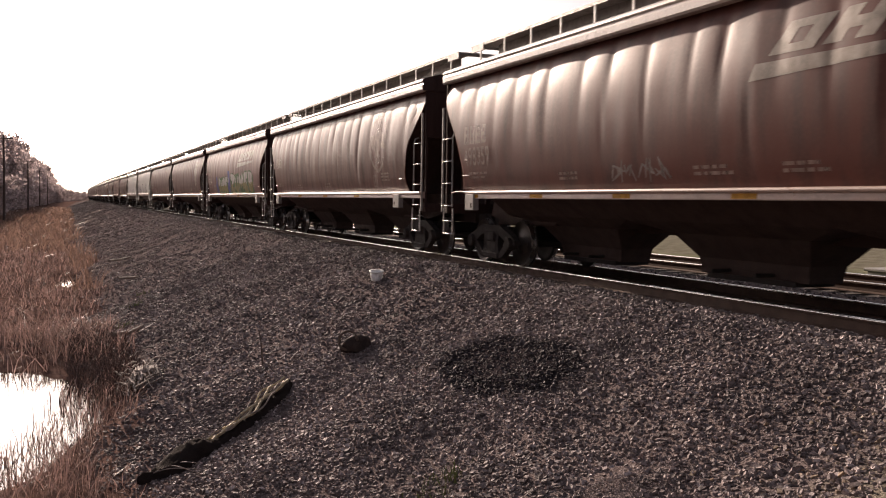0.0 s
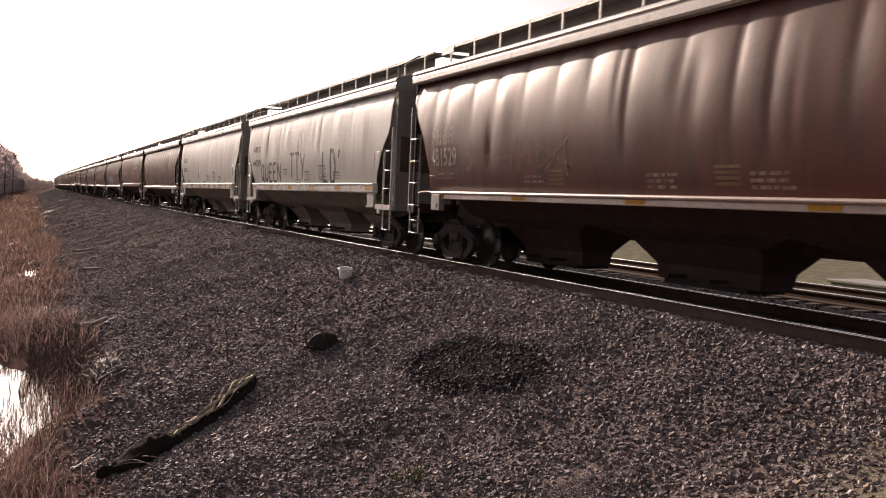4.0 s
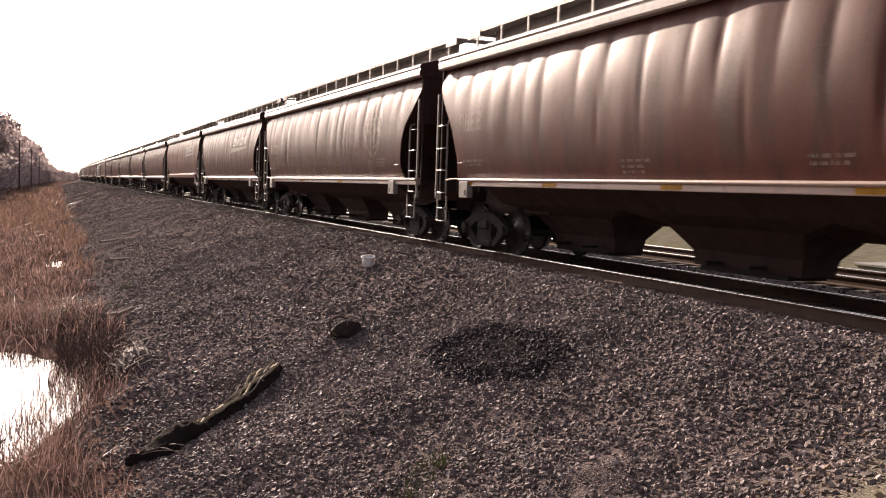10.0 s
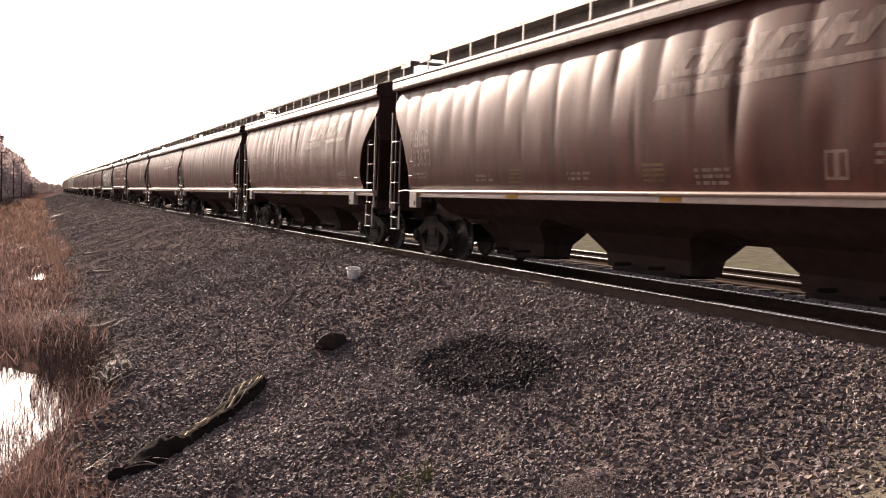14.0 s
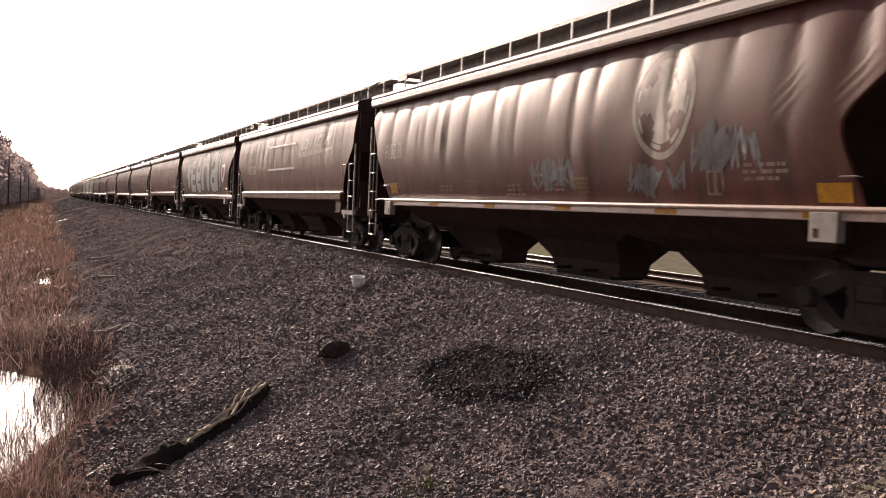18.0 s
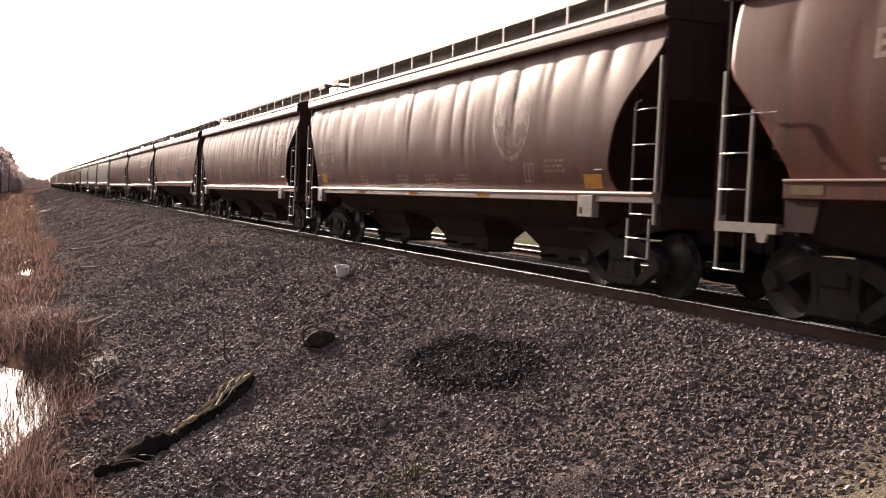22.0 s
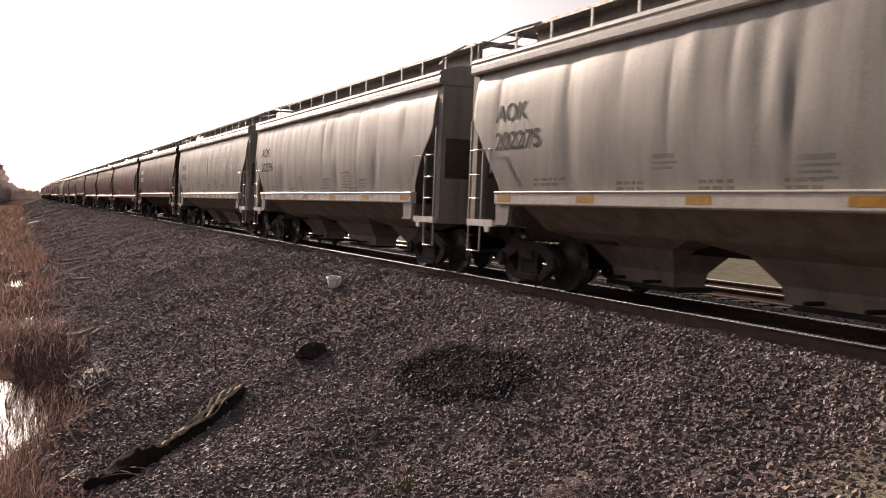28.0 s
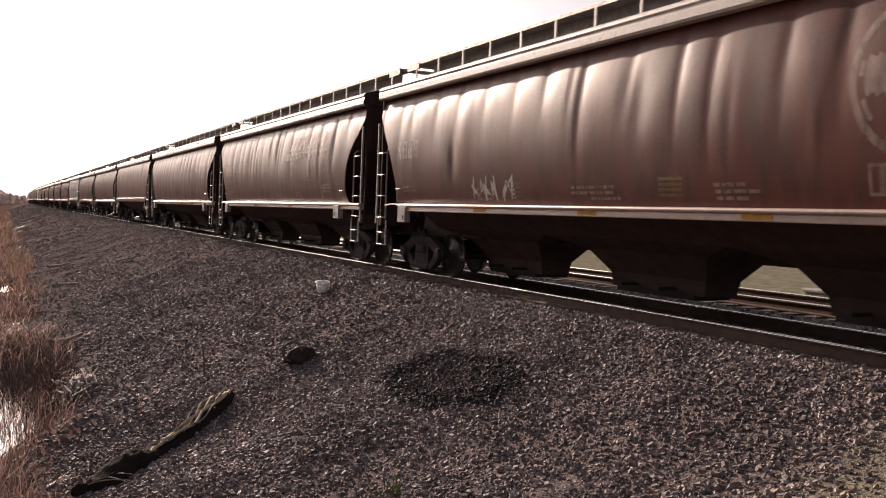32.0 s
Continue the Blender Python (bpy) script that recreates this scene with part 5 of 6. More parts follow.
def paint_train(kinds, order, made):
    K = lambda i: kinds[order[i]]
    W = made
    numbers = {0: "498359", 2: "481544", 4: "481529", 8: "486904", 9: "480183", 12: "491754", 13: "486923", 14: "483633", 16: "483826", 17: "491616", 19: "485245", 22: "480159", 24: "485711", 11: "475628"}
    spots = {2: (7.15, 2.43), 8: (5.98, 2.84), 9: (6.90, 2.43), 11: (6.95, 2.32), 12: (6.15, 2.56), 17: (6.50, 2.60), 22: (6.88, 2.43), 23: (7.03, 2.32), 20: (6.5, 2.43), 7: (6.5, 2.43)}
    boxes_at = {13: (-4.75, 1.80), 18: (-5.15, 1.6), 19: (-4.55, 1.72), 20: (-4.9, 1.56), 6: (-4.6, 1.7), 3: (-4.6, 1.55), 21: (-4.9, 1.65)}
    for i in range(len(order)):
        c = order[i]
        if c in "GHPQ":
            common_marks(K(i), W[i], "greytext", i, blocks=False, boxed=False)
            notices(K(i), W[i])
            reflectors(K(i), W[i], 6)
        elif c == "M":
            common_marks(K(i), W[i], "cream", i, blocks=False, boxed=False)
            reflectors(K(i), W[i], 6, "ochre_stencil")
        else:
            common_marks(K(i), W[i], "dull", i, True, numbers.get(i, ""), ((i in (7, 9, 18, 22, 34)), (i in (3, 9, 18, 20, 22, 36))), spot=spots.get(i), boxed=i != 12, box_at=boxes_at.get(i, (-5.15, 1.62)))
            reflectors(K(i), W[i], (6, 5, 4)[i % 3], "yellow" if K(i).curved else "ochre_stencil")
    for i, a, b, y, z, s in ((5, "WFRX", "447389", 6.35, 2.76, 0.30), (6, "NOKL", "447535", 6.14, 2.74, 0.30), (27, "AOK", "202275", 6.34, 2.86, 0.38), (28, "AOK", "202396", 6.3, 2.84, 0.36),
                             (29, "WFRX", "447311", 6.2, 2.78, 0.30), (30, "AOKX", "202679", 6.16, 2.87, 0.34)):
        m = "black" if i != 30 else "white"
        lettering(K(i), W[i], a, y, z, s * 1.1, m, "reporting_mark", 1.2)
        lettering(K(i), W[i], b, y, z - 0.48, s * 1.1, m, wide=1.25)
    for i, (m, y, z) in {0: ("cream", -1.75, 2.75), 2: ("cream", -2.3, 2.72), 8: ("cream", -2.2, 2.74), 12: ("cream", -1.96, 2.60), 13: ("cream", -2.44, 2.68), 14: ("dull", -2.15, 2.7), 15: ("cream", -1.9, 2.7),
                         17: ("cream", -1.59, 2.67), 19: ("cream", -2.5, 2.74), 21: ("dull", -2.42, 2.84), 24: ("cream", -2.83, 2.80), 25: ("cream", -1.9, 2.62), 32: ("dull", -1.9, 2.7)}.items():
        swoosh(K(i), W[i], m, y, z)
    for i, (m, y, z) in {1: ("dull", -5.6, 2.82), 3: ("cream", -5.6, 2.85), 7: ("dull", -5.5, 2.85), 9: ("dull", -5.5, 2.85), 10: ("dull", -6.5, 2.95), 11: ("dull", -5.6, 2.85), 18: ("cream", -4.2, 2.9), 22: ("dull", -4.7, 2.8),
                         23: ("dull", -6.4, 2.68), 26: ("dull", -5.5, 2.8), 31: ("dull", -5.6, 2.8)}.items():
        roundel(K(i), W[i], m, y, z, 0.72)
    # sprayed pieces and tags, wagon by wagon
    tag(K(0), W[0], 4, 1.32, 1.57, 1.46, 0.36, 0.04, 4, (0.22, 0.18, 0.165), "faint pale sprayed tag")
    block_piece(K(2), W[2], "ZUMEB", -0.45, -6.2, 1.53, 2.42, (0.40, 0.39, 0.355), (0.19, 0.165, 0.05), (0.03, 0.095, 0.02), "large green, white and ochre graffiti", back=0.95)
    block_piece(K(2), W[2], "SUBES", 3.35, -0.3, 1.53, 2.32, (0.40, 0.39, 0.355), (0.21, 0.18, 0.05), (0.03, 0.095, 0.02), "large green, white and ochre graffiti", back=0.95)
    cloud(K(2), W[2], 3, ((3.9, 2.1, 0.28), (3.75, 1.75, 0.25), (0.05, 2.35, 0.26), (-0.1, 2.05, 0.2), (0.15, 1.8, 0.25)), (0.07, 0.075, 0.22), "blue-violet sprayed patch")
    over_sill(K(2), W[2], 3.9, -7.0)
    hand_tag(K(2), W[2], "A4", 5.0, 1.55, 0.45, 0.32, 0.045, (0.28, 0.25, 0.23), "pale sprayed tag")
    tag(K(3), W[3], 14, -3.0, 1.6, 0.5, 0.4, 0.04, 2, (0.4, 0.36, 0.33), "pale sprayed tag")
    tag(K(4), W[4], 12, 5.2, 1.7, 4.0, 0.8, 0.06, 3, (0.16, 0.06, 0.05), "faint red outlined graffiti")
    ink = (0.022, 0.022, 0.026)
    hand_tag(K(5), W[5], "QUEEN", 5.18, 1.72, 0.62, 0.60, 0.10, ink, "black sprayed tag")
    hand_tag(K(5), W[5], "TTY", 1.18, 1.78, 0.80, 0.64, 0.11, ink, "black sprayed tag")
    hand_tag(K(5), W[5], "LD'", -2.45, 1.66, 0.92, 0.72, 0.14, ink, "bold black sprayed tag")
    for y, cv in ((4.9, 0.25), (4.2, -0.2), (3.4, 0.25)):
        b = bmesh.new()
        stroke(b, K(7), [(y - cv * 0.3, 2.15), (y - cv, 1.95), (y - cv * 0.8, 1.75), (y + cv * 0.2, 1.6)], 0.17, 0.010)
        part("graffiti", b, spray((0.34, 0.26, 0.05)), W[7], "curved yellow sprayed stroke")
    block_piece(K(7), W[7], "NAZEM", -1.40, -4.45, 1.57, 2.42, (0.13, 0.065, 0.055), (0.12, 0.06, 0.05), (0.30, 0.27, 0.25), "grey outlined graffiti")
    for j, (y, z, wd) in enumerate(((3.9, 1.95, 1.5), (1.3, 2.0, 1.5), (-0.5, 2.0, 2.0))):
        tag(K(8), W[8], 35 + j, y, z, wd, 0.5, 0.07, 3, (0.055, 0.05, 0.055), "faint dark grey-blue sprayed tag")
    block_piece(K(9), W[9], "LICHT", 3.36, 0.40, 1.56, 2.44, (0.30, 0.37, 0.44), (0.24, 0.30, 0.37), (0.24, 0.045, 0.055), "pale blue graffiti letters with red outlines", back=0.45, edge=(0.42, 0.38, 0.36))
    cloud(K(9), W[9], 5, ((0.1, 2.15, 0.34), (-0.3, 2.25, 0.3), (-0.2, 1.85, 0.36), (-0.6, 2.0, 0.34), (-0.7, 1.75, 0.25), (0.2, 1.75, 0.25)), (0.27, 0.30, 0.23), "cream-green cloud of graffiti")
    cloud(K(9), W[9], 6, ((0.05, 2.2, 0.07), (-0.2, 2.3, 0.08), (-0.1, 2.0, 0.09), (-0.4, 2.1, 0.10), (-0.5, 1.85, 0.08), (-0.25, 1.75, 0.09), (-0.6, 2.05, 0.06), (0.15, 1.9, 0.08), (-0.35, 1.95, 0.05)), (0.34, 0.09, 0.08), "red flecks of graffiti", 0.006)
    cloud(K(9), W[9], 7, ((3.6, 1.75, 0.16), (3.5, 1.95, 0.12), (3.65, 1.6, 0.1)), (0.34, 0.33, 0.26), "small cream sprayed patch")
    tag(K(16), W[16], 51, -1.0, 1.6, 2.4, 0.7, 0.06, 3, (0.25, 0.08, 0.06), "red sprayed tag")
    for j, (y, z, wd, hh) in enumerate(((-0.5, 1.62, 1.6, 0.6), (-3.4, 1.6, 1.4, 0.45), (-4.85, 1.9, 1.3, 0.55))):
        tag(K(18), W[18], 60 + j, y, z, wd, hh, 0.05, 5, (0.17, 0.175, 0.178), "pale blue sprayed tag")
    cloud(K(18), W[18], 21, ((-1.2, 1.95, 0.22), (-3.9, 1.8, 0.2), (-5.3, 2.2, 0.28)), (0.125, 0.118, 0.118), "pale blue sprayed blots")
    panel(K(19), W[19])
    giant(K(20), W[20])
    cloud(K(21), W[21], 9, ((-3.7, 2.25, 0.2), (-4.1, 2.3, 0.15)), (0.055, 0.07, 0.062), "teal sprayed patch")
    tag(K(21), W[21], 72, -5.7, 1.8, 0.9, 0.6, 0.1, 2, (0.05, 0.075, 0.068), "teal sprayed tag")
    tag(K(23), W[23], 81, 2.4, 1.55, 4.4, 0.55, 0.045, 7, (0.17, 0.145, 0.135), "pale sprayed tag")
    hand_tag(K(23), W[23], "A", 3.42, 1.53, 0.72, 0.5, 0.05, (0.5, 0.47, 0.44), "white sprayed letter")
    block_piece(K(24), W[24], "ODOB", 4.0, 2.05, 1.53, 2.28, (0.135, 0.07, 0.06), (0.135, 0.07, 0.06), (0.33, 0.28, 0.265), "faded pale outlined graffiti")
    wing = bmesh.new()
    for sgn in (-1, 1):
        for j in range(6):
            a = 0.25 + 0.24 * j
            stroke(wing, K(24), [(0.65, 1.75 + 0.05 * j), (0.65 + sgn * 0.75 * math.cos(a) * (1 - 0.06 * j), 1.8 + 0.65 * math.sin(a))], 0.16, 0.002 + 0.0003 * j)
    stroke(wing, K(24), [(0.65, 1.52), (0.65, 2.25)], 0.22, 0.0045)
    part("graffiti", wing, spray((0.20, 0.125, 0.07)), W[24], "faded ochre winged graffiti")
    cloud(K(24), W[24], 12, ((-2.3, 2.2, 0.3), (-2.8, 2.0, 0.35), (-3.3, 2.2, 0.25), (-3.7, 1.9, 0.3), (-4.3, 1.9, 0.25)), (0.085, 0.075, 0.075), "dull grey-blue sprayed haze")
    tag(K(25), W[25], 85, 2.0, 1.9, 2.4, 0.5, 0.06, 4, (0.17, 0.12, 0.13), "faded grey graffiti")
    for y, z, wd, hh in ((2.04, 1.85, 0.6, 0.36), (-1.42, 1.78, 0.72, 0.42)):
        st = bmesh.new()
        for j in range(4):
            patch(st, K(30), ((y, z + hh * j / 4), (y - wd, z + hh * j / 4), (y - wd, z + hh * (j + 0.6) / 4), (y, z + hh * (j + 0.6) / 4)), 0.002, 6, 1)
        tagged(part("stencil_data", st, M["ochre_stencil"], W[30], "dull yellow stencilled block of lines"), kind="stuff")
    tag(K(31), W[31], 91, 3.44, 1.52, 1.6, 0.48, 0.045, 4, (0.5, 0.46, 0.42), "white sprayed tag")


def block_piece(kd, wagon, text, y0, y1, z0, z1, fill, low, line, label, back=0.0, edge=None):
    """Fat sprayed letters in a row: outline below, a paler top half and a darker lower half."""
    bm = bmesh.new()
    step = (y0 - y1) / len(text)
    mid = (z0 + z1) / 2
    fat = min(step, (z1 - z0) * 0.8)
    rng = random.Random(len(text) * 7)
    lines = []
    weight = [{"I": 0.55, "M": 1.25, "L": 0.9}.get(ch, 1.0) for ch in text]
    unit = (y0 - y1) / sum(weight)
    for i, ch in enumerate(text):
        lead, wide = sum(weight[:i]) * unit, weight[i] * unit
        for ln in GLYPHS[ch]:
            up = rng.uniform(-0.04, 0.04)
            lines.append((i, [(y0 - lead - (0.1 + u * 0.8) * wide, z0 + 0.13 + up + v * (z1 - z0 - 0.26)) for u, v in ln]))
    if back:
        for i in range(len(text) * 2):
            c, r = y0 - (i + 0.5) * step / 2, (z1 - z0) * back * rng.uniform(0.85, 1.1)
            h = step * 0.27
            patch(bm, kd, ((c + h, z0), (c - h, z0), (c - h * 1.1, z0 + r), (c + h * 1.1, z0 + r)), 0.0015 + 0.0003 * (i % 2), 8, 8, 1)
    if edge:
        for k, (i, p) in enumerate(lines):
            stroke(bm, kd, p, fat * 0.74, 0.0022 + 0.0003 * (k % 3), 3)
    for k, (i, p) in enumerate(lines):
        stroke(bm, kd, p, fat * 0.60, 0.0034 + 0.0003 * (k % 3), 1)
    for k, (i, p) in enumerate(lines):
        stroke(bm, kd, p, fat * 0.44, 0.0046 + 0.0003 * (k % 3), 0)
    for f in bm.faces:
        if f.material_index == 0 and f.calc_center_median().z < mid:
            f.material_index = 2
    me = mesh_of("graffiti", bm, [spray(fill), spray(line), spray(low), spray(edge or fill)])
    put("graffiti", me, wagon, label=label)


def cloud(kd, wagon, seed, blobs, colour, label, off=0.002):
    """Ragged sprayed blots: each is (y, z, radius), made of many small overlapping dabs."""
    rng = random.Random(seed)
    bm = bmesh.new()
    k = 0
    for by, bz, br in blobs:
        for d in range(max(1, int(br * 190))):
            a, q = rng.uniform(0, 6.28), br * math.sqrt(rng.random())
            cy, cz, r = by + q * math.cos(a), bz + q * math.sin(a), rng.uniform(0.04, 0.11) * min(1, br * 5)
            k += 1
            o = off + 0.00002 * k
            ring = []
            for j in range(9):
                b = 2 * math.pi * j / 9
                s = r * rng.uniform(0.7, 1.2)
                y, z = cy + s * math.cos(b), max(SILL + 0.04, cz + s * math.sin(b))
                ring.append(bm.verts.new(on_skin(kd, y, z, o)))
            f = bm.faces.new(ring[::-1])
            f.smooth = True
    tagged(part("graffiti", bm, spray(colour), wagon, label), kind="stuff")


def over_sill(kd, wagon, y0, y1):
    """Overspray on the rounded sill under the big piece."""
    rng = random.Random(2)
    y = y0
    tints = ((0.23, 0.21, 0.06), (0.23, 0.21, 0.06), (0.05, 0.10, 0.04), (0.07, 0.07, 0.20))
    bms = [bmesh.new() for _ in tints]
    while y > y1:
        w = rng.uniform(0.3, 0.9)
        k = rng.choice((0, 0, 0, 1, 2, 3))
        prism(bms[k], [(-1.583, 1.36), (-1.5835, 1.42), (-1.612, 1.423), (-1.635, 1.438), (-1.643, 1.46), (-1.635, 1.482), (-1.60, 1.482), (-1.575, 1.36)], "y", y - w, y)
        y -= w + rng.uniform(0.0, 0.15)
    for b, c in zip(bms, tints):
        if len(b.verts):
            part("graffiti", b, spray(c), wagon, "graffiti overspray on the side sill")
        else:
            b.free()


def panel(kd, wagon):
    """A welded repair sheet held by long pale bars."""
    for z in (3.24, 2.42):
        bm = bmesh.new()
        patch(bm, kd, ((1.78, z), (-2.13, z), (-2.13, z + 0.06), (1.78, z + 0.06)), 0.04, 24, 1)
        patch(bm, kd, ((1.78, z + 0.06), (-2.13, z + 0.06), (-2.13, z + 0.065), (1.78, z + 0.065)), 0.0, 24, 1)
        part("repair_bar", bm, M["plate"], wagon, "long pale repair bar")
    for y in (1.75, 0.8, -0.1, -1.1, -2.08):
        b2 = bmesh.new()
        patch(b2, kd, ((y, 2.48), (y - 0.05, 2.48), (y - 0.05, 3.24), (y, 3.24)), 0.02, 1, 6)
        part("repair_rib", b2, M["tan"], wagon)


def giant(kd, wagon):
    """A wagon-length roller piece: five chalky white letters on an olive-brown ground."""
    bm = bmesh.new()
    for i in range(26):
        a, b = 5.35 - 11.1 * i / 26, 5.35 - 11.1 * (i + 1) / 26
        hi = 3.42 + 0.2 * math.sin(i * 0.55) + 0.08 * math.sin(i * 2.1)
        patch(bm, kd, ((a, 1.6 + 0.08 * math.sin(i * 1.7)), (b, 1.6 + 0.08 * math.sin((i + 1) * 1.7)), (b, hi), (a, hi)), 0.002, 5, 12, 1)

    def slab(y0, z0, y1, z1, off=0.0038, lean=0.0):
        patch(bm, kd, ((y0, z0), (y1, z0), (y1 - lean, z1), (y0 - lean, z1)), off + 0.002, 20, 14, 0)
    # T
    slab(5.1, 2.72, 3.75, 3.25)
    slab(4.75, 1.9, 4.15, 2.75, 0.0044)
    slab(5.1, 2.4, 4.75, 2.72, 0.0050)
    # E
    slab(3.6, 1.68, 3.05, 3.35)
    slab(3.1, 1.68, 2.0, 2.05, 0.0044)
    slab(3.1, 2.32, 2.15, 2.62, 0.0044)
    slab(3.1, 2.95, 2.1, 3.38, 0.0044)
    # round e
    stroke(bm, kd, [(1.4, 2.45), (0.45, 2.5), (0.4, 3.0), (0.9, 3.3), (1.45, 3.05), (1.6, 2.5), (1.4, 1.95), (0.9, 1.83), (0.3, 1.95)], 0.46, 0.0038)
    # n
    slab(-0.1, 1.75, -0.75, 3.45, 0.0038)
    stroke(bm, kd, [(-0.6, 3.1), (-1.2, 3.35), (-1.85, 3.25), (-2.1, 2.9), (-2.15, 1.72)], 0.66, 0.0047)
    # a
    stroke(bm, kd, [(-3.0, 3.3), (-3.9, 3.42), (-4.5, 3.25)], 0.5, 0.0038)
    slab(-4.1, 1.7, -4.95, 3.5, 0.0047)
    stroke(bm, kd, [(-4.3, 2.62), (-3.4, 2.55), (-3.1, 2.2), (-3.35, 1.9), (-4.3, 1.88)], 0.42, 0.0038)
    slab(-2.95, 2.95, -3.5, 3.4, 0.0050)
    # closing bar
    slab(-5.35, 1.9, -5.65, 3.6)
    me = mesh_of("graffiti", bm, [spray((0.40, 0.41, 0.41), worn=0.1), spray((0.05, 0.046, 0.028), worn=0.15)])
    put("graffiti", me, wagon, label="wagon-length chalky white roller lettering")
    sh = bmesh.new()
    stroke(sh, kd, [(-6.15, 2.9), (-6.15, 2.3), (-6.3, 2.15)], 0.14, 0.002)
    stroke(sh, kd, [(-6.15, 2.85), (-6.9, 2.9)], 0.14, 0.0024)
    stroke(sh, kd, [(-6.9, 2.9), (-6.75, 2.45), (-6.3, 2.12)], 0.2, 0.0028)
    part("emblem", sh, M["white"], wagon, "remaining quarter of a white round emblem")
    hand_tag(kd, wagon, "NUM", 7.42, 3.36, 0.30, 0.30, 0.05, (0.5, 0.48, 0.45), "white sprayed tag")
    hand_tag(kd, wagon, "203", 6.72, 2.92, 0.26, 0.30, 0.05, (0.5, 0.48, 0.45), "white sprayed number")


# ---------------------------------------------------------------- marsh, water and plants
def blades(rng, n, place, h0, h1, w):
    """Thin bent blades rising from the ground."""
    x, y = place(n)
    n = len(x)
    y = along(x, y)
    z = np.maximum(height(x, y) + relief(x, y) - 0.03, -2.62)
    hgt, a, lean = rng.uniform(h0, h1, n), rng.uniform(0, 6.28, n), rng.normal(0, 0.42, (n, 2)) * rng.choice([0.5, 0.9, 1.5], (n, 1))
    ww = w * rng.uniform(0.6, 1.3, n) * (1 + y / 40)
    dx, dy = np.cos(a) * ww, np.sin(a) * ww
    bx, by = lean[:, 0] * hgt, lean[:, 1] * hgt
    v = np.stack([np.stack([x - dx, y - dy, z], -1), np.stack([x + dx, y + dy, z], -1),
                  np.stack([x + dx * 0.7 + bx * 0.45, y + dy * 0.7 + by * 0.45, z + hgt * 0.6], -1), np.stack([x - dx * 0.7 + bx * 0.45, y - dy * 0.7 + by * 0.45, z + hgt * 0.6], -1),
                  np.stack([x + bx * 1.3 + dx * 0.15, y + by * 1.3 + dy * 0.15, z + hgt], -1), np.stack([x + bx * 1.3 - dx * 0.15, y + by * 1.3 - dy * 0.15, z + hgt], -1)], 1).reshape(-1, 3)
    k = 6 * np.arange(n)[:, None, None]
    q = (np.array([[0, 1, 2, 3], [3, 2, 4, 5]])[None] + k).reshape(-1, 4)
    return v, q


def pond_at(x, y):
    return (np.hypot((x + 5.6) / 5.9, (y - 16.8) / 5.5) < 1.0 + 0.07 * np.sin(x * 3.1) + 0.06 * np.sin(y * 4.3)) | (np.hypot((x - 0.2) / 0.5, (y - 41.0) / 1.7) < 1.0)


